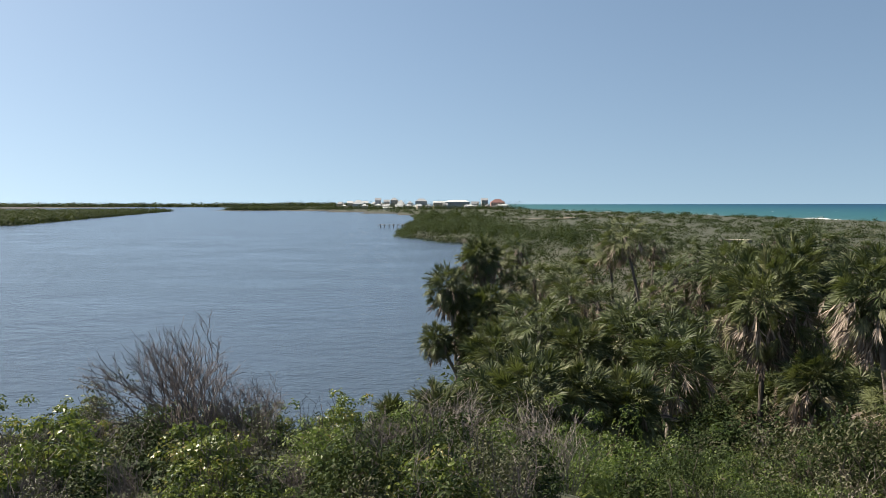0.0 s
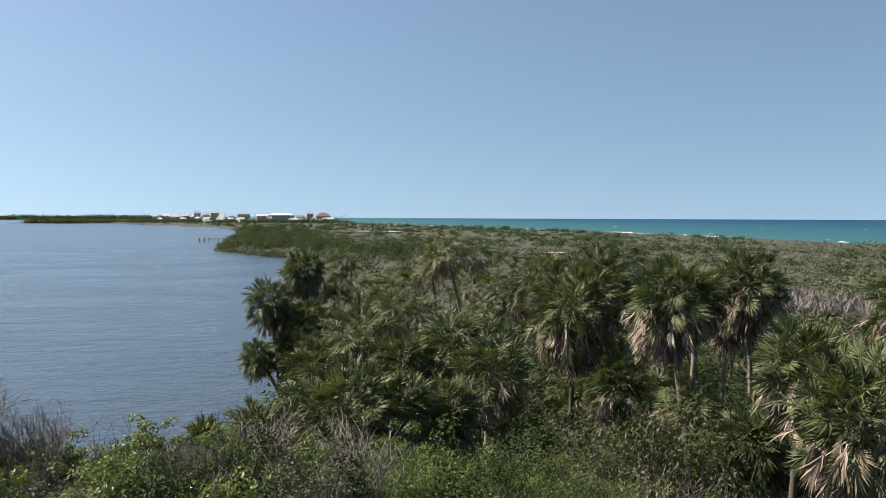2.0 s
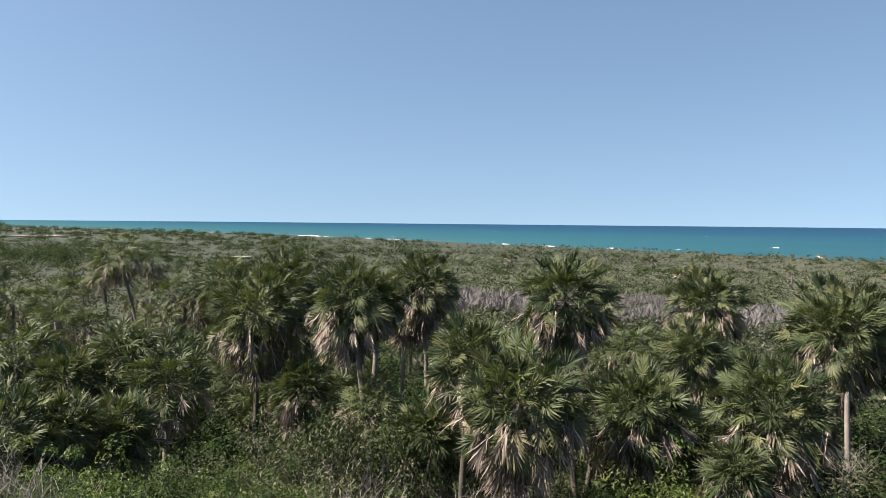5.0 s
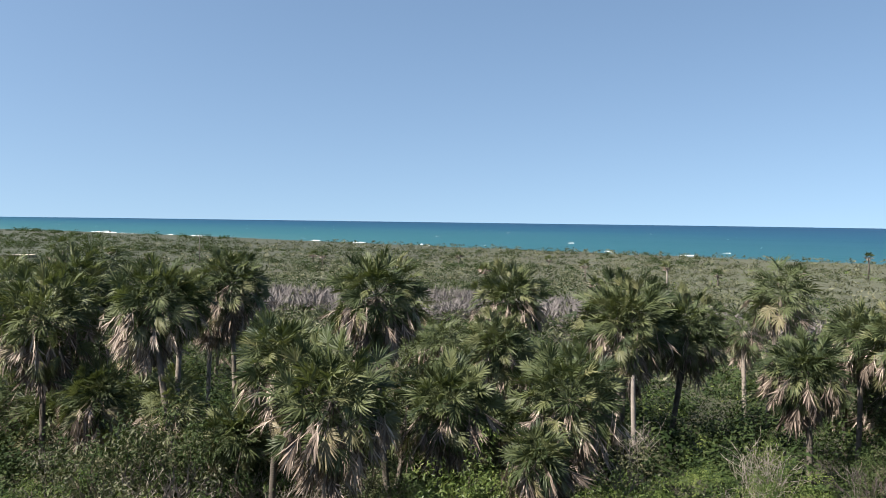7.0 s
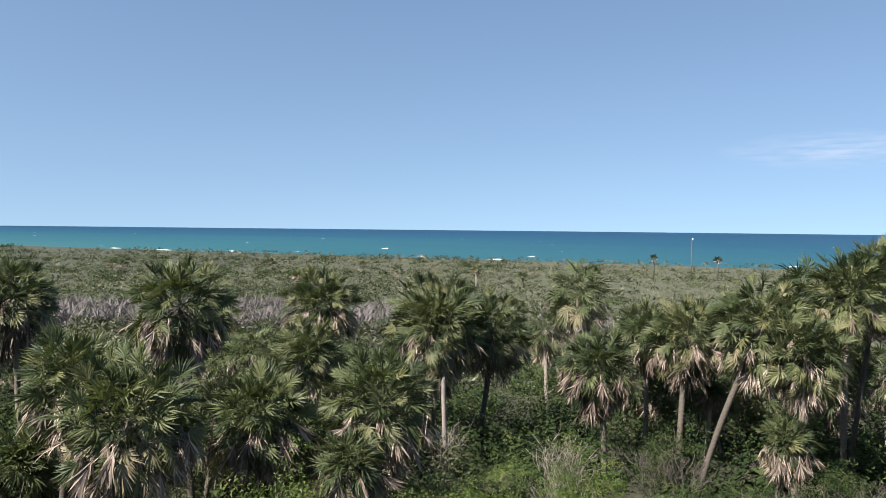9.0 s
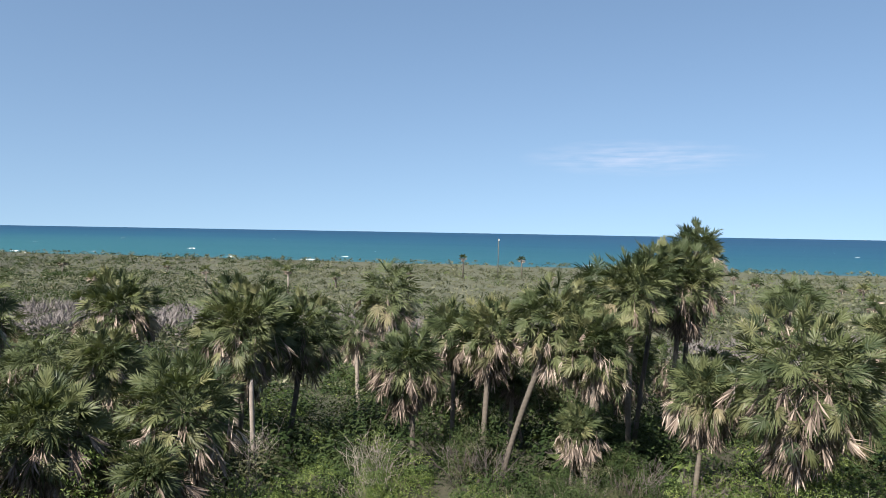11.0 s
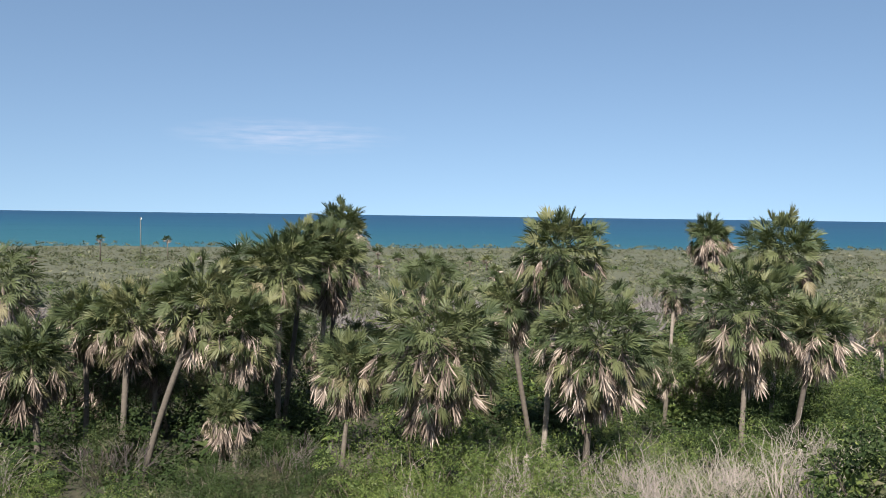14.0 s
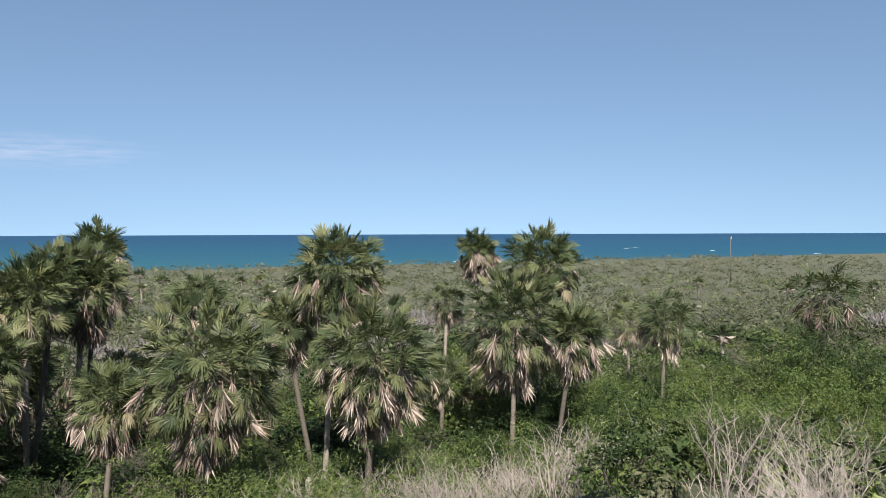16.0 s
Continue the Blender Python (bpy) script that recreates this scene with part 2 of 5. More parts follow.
def water_material(name, stops, lo, hi, rough, waves, strength, south_blue=0.0):
    """Water: body colour by the distance east (shallow to deep), two sets of ripples."""
    m, n, l, p = material(name)
    geo = n.new("ShaderNodeNewGeometry")
    sep = n.new("ShaderNodeSeparateXYZ")
    l.new(geo.outputs["Position"], sep.inputs[0])
    mr = n.new("ShaderNodeMapRange")
    mr.inputs[1].default_value, mr.inputs[2].default_value = lo, hi
    l.new(sep.outputs[0], mr.inputs[0])
    patch = noise_node(n, l, 0.006, 5.0, 0.65, "World")
    off = n.new("ShaderNodeMath")
    off.operation = 'MULTIPLY_ADD'
    l.new(patch, off.inputs[0])
    off.inputs[1].default_value = 0.066
    # bluer southwards: sky reflection and cloud shade put into the body colour
    south = n.new("ShaderNodeMapRange")
    south.inputs[1].default_value, south.inputs[2].default_value, south.inputs[4].default_value = 500, -400, south_blue
    l.new(sep.outputs[1], south.inputs[0])
    both = n.new("ShaderNodeMath")
    l.new(mr.outputs[0], both.inputs[0])
    l.new(south.outputs[0], both.inputs[1])
    l.new(both.outputs[0], off.inputs[2])
    l.new(ramp(n, l, off.outputs[0], stops), p.inputs["Base Color"])
    p.inputs["Roughness"].default_value, p.inputs["IOR"].default_value = rough, 1.33
    mp = n.new("ShaderNodeMapping")
    mp.inputs["Scale"].default_value = waves
    mp.inputs["Rotation"].default_value = (0, 0, radians(25))
    l.new(geo.outputs["Position"], mp.inputs[0])
    heights = []
    for s in (1.0, 4.3):
        t = n.new("ShaderNodeTexNoise")
        t.inputs["Scale"].default_value, t.inputs["Detail"].default_value = s, 5.0
        l.new(mp.outputs[0], t.inputs["Vector"])
        heights.append(t.outputs[0])
    gust = n.new("ShaderNodeTexNoise")           # wind comes in gusts: rougher and calmer patches
    gust.inputs["Scale"].default_value, gust.inputs["Detail"].default_value = 0.09, 3.0
    l.new(mp.outputs[0], gust.inputs["Vector"])
    h = n.new("ShaderNodeMath")
    h.operation = 'MULTIPLY_ADD'
    l.new(heights[1], h.inputs[0])
    h.inputs[1].default_value = 0.35
    l.new(heights[0], h.inputs[2])
    rough_patch = n.new("ShaderNodeMapRange")
    rough_patch.inputs[1].default_value, rough_patch.inputs[2].default_value = 0.38, 0.66
    rough_patch.inputs[3].default_value, rough_patch.inputs[4].default_value = 0.35, 1.25
    l.new(gust.outputs[0], rough_patch.inputs[0])
    swell = n.new("ShaderNodeMath")
    swell.operation = 'MULTIPLY'
    l.new(h.outputs[0], swell.inputs[0])
    l.new(rough_patch.outputs[0], swell.inputs[1])
    bump(n, l, p, swell.outputs[0], strength, 0.6)
    return m, p


M_OCEAN, p_ocean = water_material("ocean_water", [(0.0, (0.032, 0.0944, 0.0944)), (0.12, (0.0168, 0.0752, 0.0896)), (0.45, (0.0056, 0.0448, 0.08)), (1.0, (0.0048, 0.032, 0.072))],
                                  300, 2200, 0.35, (0.0768, 0.0256, 0.064), 1.0, 0.3)
p_ocean.inputs["Specular IOR Level"].default_value = 0.025
M_LAGOON, p_lagoon = water_material("lagoon_water", [(0.0, (0.0376, 0.056, 0.0864)), (1.0, (0.04, 0.056, 0.08))], -800, 0, 0.2, (0.336, 0.496, 0.34), 0.62)
p_lagoon.inputs["Specular IOR Level"].default_value = 0.35


def plain(name, col, rough=0.7, vary=0.15, scale=1.5, metal=0.0):
    m, n, l, p = material(name)
    a = noise_node(n, l, scale, 5.0, 0.7)
    lo = tuple(c * (1 - vary) for c in col)
    hi = tuple(min(1, c * (1 + vary)) for c in col)
    l.new(ramp(n, l, a, [(0.3, lo), (0.7, hi)]), p.inputs["Base Color"])
    p.inputs["Roughness"].default_value, p.inputs["Metallic"].default_value = rough, metal
    return m


M_FOAM = plain("sea_foam", (0.697, 0.714, 0.714), 0.9, 0.08, 0.3)
M_POLE = plain("weathered_pole", (0.085, 0.0765, 0.068), 0.85, 0.3, 3.0)
M_WHITE = plain("white_paint", (0.476, 0.484, 0.484), 0.6, 0.14)
M_GREYROOF = plain("grey_roof", (0.255, 0.264, 0.281), 0.7, 0.15)
M_REDROOF = plain("red_roof", (0.187, 0.0892, 0.0808), 0.7, 0.15)
M_WALL_TAN = plain("tan_wall", (0.425, 0.365, 0.306), 0.8, 0.1)
M_WALL_PINK = plain("pink_wall", (0.442, 0.281, 0.255), 0.8, 0.1)
M_WALL_GREY = plain("grey_wall", (0.357, 0.374, 0.391), 0.8, 0.1)
M_GLASS = plain("dark_window", (0.04, 0.05, 0.06), 0.15, 0.1)
M_DOCK = plain("dock_timber", (0.12, 0.105, 0.09), 0.85, 0.3)
M_CLOUD, _n, _l, _p = material("thin_cloud")
_tc = _n.new("ShaderNodeTexCoord")
_g = _n.new("ShaderNodeTexGradient")
_g.gradient_type = 'SPHERICAL'
_l.new(_tc.outputs["Object"], _g.inputs[0])
_wisps = _n.new("ShaderNodeTexNoise")
_wm = _n.new("ShaderNodeMapping")
_wm.inputs["Scale"].default_value = (2.0, 1.0, 3.0)
_l.new(_tc.outputs["Object"], _wm.inputs[0])
_l.new(_wm.outputs[0], _wisps.inputs["Vector"])
_wisps.inputs["Scale"].default_value, _wisps.inputs["Detail"].default_value = 1.6, 7.0
_f = _n.new("ShaderNodeMath")
_f.operation = 'MULTIPLY'
_l.new(_g.outputs[1], _f.inputs[0])
_l.new(ramp(_n, _l, _wisps.outputs[0], [(0.35, (0, 0, 0)), (0.75, (0.5, 0.5, 0.5))]), _f.inputs[1])
_em, _tr, _mx = _n.new("ShaderNodeEmission"), _n.new("ShaderNodeBsdfTransparent"), _n.new("ShaderNodeMixShader")
_em.inputs[0].default_value = (0.66, 0.63, 0.73, 1)
_em.inputs[1].default_value = 0.57
_l.new(_f.outputs[0], _mx.inputs[0])
_l.new(_tr.outputs[0], _mx.inputs[1])
_l.new(_em.outputs[0], _mx.inputs[2])
_l.new(_mx.outputs[0], _n["Material Output"].inputs[0])


# ---- shape helpers ----
def knots(v, pairs):
    xs, ys = zip(*pairs)
    return np.interp(v, xs, ys)


def shore_west(y):
    """x of the lagoon's edge of the land."""
    a = knots(y, [(-5000, -90), (-400, -60), (-60, -34), (0, -30), (30, -22), (45, -12), (62, -1.5), (75, 3), (100, 7), (180, 12), (238, 15)])
    b = knots(y, [(238, 15), (278, 11), (320, -6), (345, -16), (385, -16), (470, -19), (600, -15), (800, -22), (1000, -60), (1390, -230), (1700, -340), (2500, -520), (6000, -900)])
    return np.where(y < 238, a, b)


def shore_east(y):
    """x of the sea's edge of the land."""
    return knots(y, [(-6000, 330), (-500, 312), (0, 305), (500, 300), (700, 285), (880, 248), (1150, 195), (1500, 145), (2200, 60), (4000, -250), (6000, -700)])


def ramp01(v, lo, hi):
    q = np.clip((v - lo) / (hi - lo), 0, 1)
    return q * q * (3 - 2 * q)


def land(x, y):
    """Height of the ground at x, y (arrays or numbers)."""
    x, y = np.asarray(x, float), np.asarray(y, float)
    w, e = x - shore_west(y), shore_east(y) - x
    h = 2.2 + 0.35 * np.sin(x * 0.051 + 1.3) * np.cos(y * 0.043) + 0.15 * np.sin(x * 0.17 + y * 0.13)
    h = h + 0.3 * np.exp(-((e - 28) / 14.0) ** 2)
    h = h + 9.0 * np.exp(-(np.hypot(x + 6, y - 5) / 20.0) ** 3) + 6.3 * np.exp(-(np.hypot(x - 14, y + 13.5) / 10.0) ** 2)
    h = -1.5 + (h + 1.5) * ramp01(w, -5, 9) * ramp01(e, -30, 22)
    # low islands and the far shore across the lagoon
    edge = -290 - (y - 525) * 0.216
    isle = ramp01(edge - x, -8, 12) * ramp01(y, 470, 560) * ramp01(1330 - y, -10, 60)
    isle2 = ramp01(1 - ((x + 330) / 75.0) ** 2 - ((y - 1480) / 70.0) ** 2, -0.2, 0.3)
    far = ramp01(y - 2150 + 0.25 * x, -20, 60) * ramp01(-100 - x, 0, 150)
    west = ramp01(-900 - x, 0, 60)
    return np.maximum(h, -1.5 + 2.3 * np.maximum.reduce([isle, isle2, far, west]))


def mesh_from(name, verts, faces, mats=(), smooth=False):
    me = bpy.data.meshes.new(name)
    me.from_pydata(verts, [], faces)
    for m in mats:
        me.materials.append(m)
    if smooth:
        me.polygons.foreach_set("use_smooth", [True] * len(me.polygons))
    me.update()
    return me


def part(name, me, parent, label=""):
    ob = new(name, me)
    ob.parent = parent
    return tagged(ob, label)


def box_mesh(name, sx, sy, sz, mat, bevel=0.0):
    bm = bmesh.new()
    bmesh.ops.create_cube(bm, size=1.0)
    bmesh.ops.scale(bm, vec=(sx, sy, sz), verts=bm.verts)
    if bevel:
        bmesh.ops.bevel(bm, geom=bm.edges[:], offset=bevel, segments=1, affect='EDGES')
    me = bpy.data.meshes.new(name)
    bm.to_mesh(me)
    bm.free()
    me.materials.append(mat)
    return me


def tube(points, radii, sides=6):
    """Vertices and faces of a closed tube along points."""
    vs, fs = [], []
    pts = [Vector(p) for p in points]
    for i, p in enumerate(pts):
        d = (pts[min(i + 1, len(pts) - 1)] - pts[max(i - 1, 0)]).normalized()
        u = d.cross(Vector((0.31, 0.95, 0.07))).normalized()
        v = d.cross(u)
        for k in range(sides):
            a = 2 * math.pi * k / sides
            vs.append(tuple(p + (u * math.cos(a) + v * math.sin(a)) * radii[i]))
    for i in range(len(pts) - 1):
        for k in range(sides):
            k2 = (k + 1) % sides
            fs.append((i * sides + k, i * sides + k2, (i + 1) * sides + k2, (i + 1) * sides + k))
    fs.append(tuple(range(sides))[::-1])
    fs.append(tuple((len(pts) - 1) * sides + k for k in range(sides)))
    return vs, fs


def join(chunks):
    vs, fs = [], []
    for v, f in chunks:
        b = len(vs)
        vs.extend(v)
        fs.extend(tuple(i + b for i in q) for q in f)
    return vs, fs


def stuff(name, v, f, mat, label, category):
    me = bpy.data.meshes.new(name)
    me.vertices.add(len(v))
    me.vertices.foreach_set("co", np.asarray(v, np.float32).ravel())
    me.loops.add(f.size)
    me.loops.foreach_set("vertex_index", f.astype(np.int32).ravel())
    me.polygons.add(len(f))
    me.polygons.foreach_set("loop_start", np.arange(0, f.size, 3, dtype=np.int32))
    me.materials.append(mat)
    me.update(calc_edges=True)
    return tagged(new(name, me), label, category, kind="stuff")


# ---- ground and water ----
def spaced(lo, hi, fine_lo, fine_hi, step, grow=1.16):
    mid = list(np.arange(fine_lo, fine_hi + step, step))
    s, v, up = step, mid[-1], []
    while v < hi:
        s *= grow
        v += s
        up.append(v)
    s, v, down = step, mid[0], []
    while v > lo:
        s *= grow
        v -= s
        down.append(v)
    return np.array(down[::-1] + mid + up)


def build_ground():
    xs = spaced(-4800, 4800, -60, 330, 2.5)
    ys = spaced(-4800, 4800, -70, 140, 2.5)
    X, Y = np.meshgrid(xs, ys)
    Z = land(X, Y)
    nx, ny = len(xs), len(ys)
    vs = np.stack([X, Y, Z], -1).reshape(-1, 3).tolist()
    fs = [(j * nx + i, j * nx + i + 1, (j + 1) * nx + i + 1, (j + 1) * nx + i) for j in range(ny - 1) for i in range(nx - 1)]
    g = new("ground", mesh_from("ground", vs, fs, [M_GROUND], True))
    tagged(g, "low barrier island ground with leaf litter and sand edges", "ground", kind="structure")


build_ground()


def sheet(name, x0, x1, y0, y1, mat, label):
    vs = [(x0, y0, 0), (x1, y0, 0), (x1, y1, 0), (x0, y1, 0)]
    ob = new(name, mesh_from(name, vs, [(0, 1, 2, 3)], [mat]))
    return tagged(ob, label, "water", kind="structure")


sheet("lagoon_water", -4900, 100, -4900, 4900, M_LAGOON, "calm grey-blue lagoon with fine wind ripples")
sheet("ocean_water", 100.01, 4900, -4900, 4900, M_OCEAN, "turquoise sea turning deep blue towards the horizon")


def surf(rng, x, y, length, width):
    """A breaking wave: a low, ragged ridge of foam along the coast."""
    n = max(8, int(length / 2.0))
    vs, fs = [], []
    for i in range(n + 1):
        s = i / n
        w = width * (0.35 + 0.65 * math.sin(math.pi * s)) * rng.uniform(0.7, 1.25)
        cx = x + 2.5 * math.sin(s * 5 + x) + rng.uniform(-0.4, 0.4)
        cy = y + (s - 0.5) * length
        h = min(0.75, width * 0.3) * math.sin(math.pi * s) ** 0.5 * rng.uniform(0.7, 1.1) + 0.05
        vs += [(cx - w, cy, 0.03), (cx - w * 0.5, cy, h * 0.5), (cx, cy, h), (cx + w * 0.25, cy, 0.03)]
    for i in range(n):
        for k in range(3):
            a = i * 4 + k
            fs.append((a, a + 1, a + 5, a + 4))
    return vs, fs


def build_surf():
    rng = random.Random(5)
    spots = [(326, 690, 50, 4.0), (318, 640, 26, 3), (290, 880, 50, 4), (240, 1150, 60, 5), (272, 980, 40, 4), (331, 363, 25, 3.0), (325, 300, 13, 2.0), (345, 158, 8, 1.3), (350, 330, 7, 1.5), (318, 560, 30, 2.4), (300, 790, 34, 2.4)]
    spots += [(356, 205, 7, 1.2), (395, 160, 4, 0.7), (342, 420, 9, 1.6), (365, 30, 5, 0.8), (420, -230, 14, 2.2), (360, -190, 20, 2), (470, 300, 6, 1.4)]
    for i in range(22):
        y = 540 + 40 * i + rng.uniform(-16, 16)
        spots.append((float(shore_east(y)) + rng.uniform(12, 40), y, rng.uniform(12, 40), rng.uniform(1.0, 2.4)))
    for x, y, ln, w in spots:
        ob = new("wave_crest", mesh_from("wave_crest", *surf(rng, x, y, ln, w), [M_FOAM], True))
        tagged(ob, "white breaking wave crest off the beach", "wave", "surf", "")
    chunks = []
    for _ in range(38):
        x = 330 + 700 * rng.random() ** 1.6
        chunks.append(surf(rng, x, rng.uniform(-500, 1300), rng.uniform(1.0, 3.5), rng.uniform(0.2, 0.45)))
    tagged(new("whitecap", mesh_from("whitecap", *join(chunks), [M_FOAM], True)), "scattered small whitecaps on the open sea", "waves", kind="stuff")


build_surf()


# ---- palms ----
def fan(rng, spread, pitch, fold, droop, n=25, petiole=0.95, curl=0.0, wide=0.03, length=0.8):
    """One fan leaf: a stalk along x, then narrow segments that spread from a curved rib, folded up to a V, with hanging tips."""
    vs, fs = [], []
    L, w = petiole, 0.016
    sag = rng.uniform(0.02, 0.08)
    for q in ((0, 0), (L, -sag)):
        vs += [(q[0], -w, q[1]), (q[0], w, q[1]), (q[0], 0, q[1] - 0.025)]
    fs += [(0, 1, 4, 3), (1, 2, 5, 4), (2, 0, 3, 5)]
    spread = spread * rng.uniform(0.9, 1.1)
    turn = Matrix.Rotation(radians(pitch * rng.uniform(0.75, 1.25)), 3, 'Y')
    f0 = radians(fold * rng.uniform(0.6, 1.3))
    for k in range(n):
        u = k / (n - 1) * 2 - 1
        a = radians(u * spread + rng.uniform(-5, 5))
        ln = length * (1.0 - 0.3 * abs(u) ** 1.6) * rng.uniform(0.78, 1.08)
        hub = Vector((L - 0.04, 0, -sag)) + turn @ Vector((0.2 * (1 - abs(u)), 0, -0.06 * (1 - abs(u))))
        d = turn @ Vector((math.cos(a), math.sin(a) * math.cos(f0), abs(math.sin(a)) * math.sin(f0)))
        side = (turn @ Vector((-math.sin(a), math.cos(a), 0))).normalized()
        nor = d.cross(side)
        tip = droop * rng.uniform(0.5, 1.5) + (0.22 if rng.random() < 0.2 else 0)
        base = len(vs)
        twist = (0.5 if k % 2 else -0.5) * rng.uniform(0.3, 1.4)
        wob = rng.uniform(-1, 1) * curl
        for q, wd in ((0.0, 0.009), (0.52, wide), (1.0, 0.0)):
            c = hub + d * (ln * q * (1 - 0.1 * q * tip)) + Vector((0, 0, -tip * q ** 2.4 * length)) + side * (wob * q * q)
            up = nor * (wd * twist)
            vs += [tuple(c - side * wd - up), tuple(c + side * wd + up)] if wd else [tuple(c)]
        fs += [(base, base + 1, base + 3, base + 2), (base + 2, base + 3, base + 4)]
    return vs, fs


rng_fan = random.Random(11)
FAN_TOP = [mesh_from("frond", *fan(rng_fan, 76, 2, 34, 0.10), [M_FROND]) for _ in range(5)]
FAN_GREEN = [mesh_from("frond", *fan(rng_fan, 110, 8, 30, 0.18), [M_FROND]) for _ in range(6)]
FAN_LOW = [mesh_from("frond", *fan(rng_fan, 88, 30, 20, 0.3), [M_FROND]) for _ in range(5)]
FAN_OLD = [mesh_from("yellowing_frond", *fan(rng_fan, 66, 32, 12, 0.34, 23), [M_FROND_OLD]) for _ in range(4)]
FAN_INNER = [fan(rng_fan, 105, 18, 22, 0.28, 15, 0.95, 0.0, 0.037) for _ in range(6)]
FAN_HUNG = [fan(rng_fan, 30, 0, 6, 0.0, 9, 0.3, 0.14, 0.031, 1.0) for _ in range(6)]
rng_palm = random.Random(21)


def crown_rows(rng, R, count, tip_lo, tip_hi, low=-0.9):
    """Poses of count fans over the round of a crown of radius R, their tips between two shares of R: height angle, matrix."""
    k = min(0.9, 0.4 + 0.22 * R)
    for i in range(count):
        u = 1.0 - (1.0 - low) * (i + 0.5) / count + rng.uniform(-0.06, 0.06)
        e = math.degrees(math.asin(max(-1.0, min(1.0, u))))
        a = i * 137.508 + rng.uniform(-14, 14)
        size = k * rng.uniform(0.82, 1.15)
        reach = R * rng.uniform(tip_lo, tip_hi) * (1.0 - 0.02 * max(0.0, u)) - 1.72 * size
        m = Matrix.Translation((0, 0, 0.08 - 0.1 * R * (u < 0))) @ pose(0, 0, 0, 0, 0, a) @ pose(0, 0, 0, 0, -e, 0) @ pose(0, 0, 0, rng.uniform(-80, 80), 0, 0)
        yield e, m @ Matrix.Translation((reach, 0, 0)) @ Matrix.Scale(size, 4)


def crown_plan(rng, dead, R):
    """Outer leaves of a crown: which leaf, and its pose."""
    for e, m in crown_rows(rng, R, int(36 + 42 * max(0.2, R - 0.9)), 0.74, 1.06):
        if e < -6 and rng.random() < 0.15 + 0.6 * dead:
            yield rng.choice(FAN_OLD), m
        elif e < 0 or (e < 22 and rng.random() < 0.5):
            yield rng.choice(FAN_LOW), m
        else:
            yield rng.choice(FAN_TOP if e > 48 else FAN_GREEN), m


def add_fan(vs, fs, leaf, m):
    b = len(vs)
    vs.extend(tuple(m @ Vector(q)) for q in leaf[0])
    fs.extend(tuple(q + b for q in p) for p in leaf[1])


def inner_crown(rng, R, count):
    """The dense heart of a crown, too tangled to count."""
    vs, fs = [], []
    for e, m in crown_rows(rng, R, count, 0.5, 0.96, -0.85):
        add_fan(vs, fs, rng.choice(FAN_INNER), m)
    return mesh_from("inner_crown", vs, fs, [M_FROND_HEART])


def skirt(rng, count, R):
    """The matted skirt of dead fans under a crown of radius R: each hangs from its own stalk."""
    vs, fs = [], []
    for i in range(count):
        a = i * 137.508 + rng.uniform(-25, 25)
        e = radians(rng.uniform(8, 74))
        far = R * rng.uniform(0.45, 0.92)
        ring, z = far * math.cos(e), 0.05 - far * math.sin(e)
        if rng.random() < 0.32:             # older ones lie close to the trunk, lower down
            ring, z = R * rng.uniform(0.1, 0.36), -R * rng.uniform(0.55, 1.0)
        hang = rng.uniform(55, 88) if rng.random() < 0.8 else rng.uniform(25, 55)
        k = (0.5 + 0.16 * R) * rng.uniform(0.75, 1.2)
        at = pose(0, 0, 0, 0, 0, a) @ Matrix.Translation((max(0.1, ring), 0, z))
        add_fan(vs, fs, rng.choice(FAN_HUNG), at @ pose(0, 0, 0, 0, hang, 0) @ pose(0, 0, 0, rng.uniform(-70, 70), 0, 0) @ Matrix.Scale(k, 4) @ Matrix.Translation((-0.3, 0, 0)))
        b, foot, tip = len(vs), pose(0, 0, 0, 0, 0, a) @ Vector((0.08, 0, min(0.1, z + 0.25 * R))), at.translation
        out = Vector((-math.sin(radians(a)), math.cos(radians(a)), 0)) * 0.015
        vs.extend(tuple(p) for p in (foot - out, foot + out, tip + out, tip - out))
        fs.append((b, b + 1, b + 2, b + 3))
    return mesh_from("dead_skirt", vs, fs, [M_FROND_DEAD])


SIZES = (1.2, 1.7, 2.2, 2.9)
SKIRT_FANS = {0.2: 16, 0.4: 62, 0.6: 128, 0.9: 172}
rng_skirt = random.Random(9)
SKIRTS = {(R, d): [skirt(rng_skirt, int(n * (0.45 + 0.32 * R)), R) for _ in range(2)] for R in SIZES for d, n in SKIRT_FANS.items()}
SKIRTS_FAR = {d: [skirt(rng_skirt, int(n * 0.42), 2.0) for _ in range(3)] for d, n in SKIRT_FANS.items()}
HEARTS = {R: [inner_crown(rng_skirt, R, int(16 + 26 * R)) for _ in range(3)] for R in SIZES}


def joined_crown(name, rng, dead, outer, inner):
    """A whole crown of radius 2 as one mesh, for palms that stand farther off."""
    vs, fs, mi = [], [], []
    for count, lo, hi, low in ((outer, 0.76, 1.06, -0.85), (inner, 0.5, 0.8, -0.6)):
        for e, m in crown_rows(rng, 2.0, count, lo, hi, low):
            leaf = rng.choice(FAN_INNER)
            add_fan(vs, fs, leaf, m)
            mi += [1 if e < -8 and rng.random() < 0.1 + 0.4 * dead else 0] * len(leaf[1])
    me = mesh_from(name, vs, fs, [M_FROND_HEART, M_FROND_OLD])
    me.polygons.foreach_set("material_index", mi)
    return me


rng_crown = random.Random(5)
CROWNS = {d: [joined_crown("crown", rng_crown, d, 70, 16) for _ in range(3)] for d in (0.2, 0.45, 0.7, 0.9)}
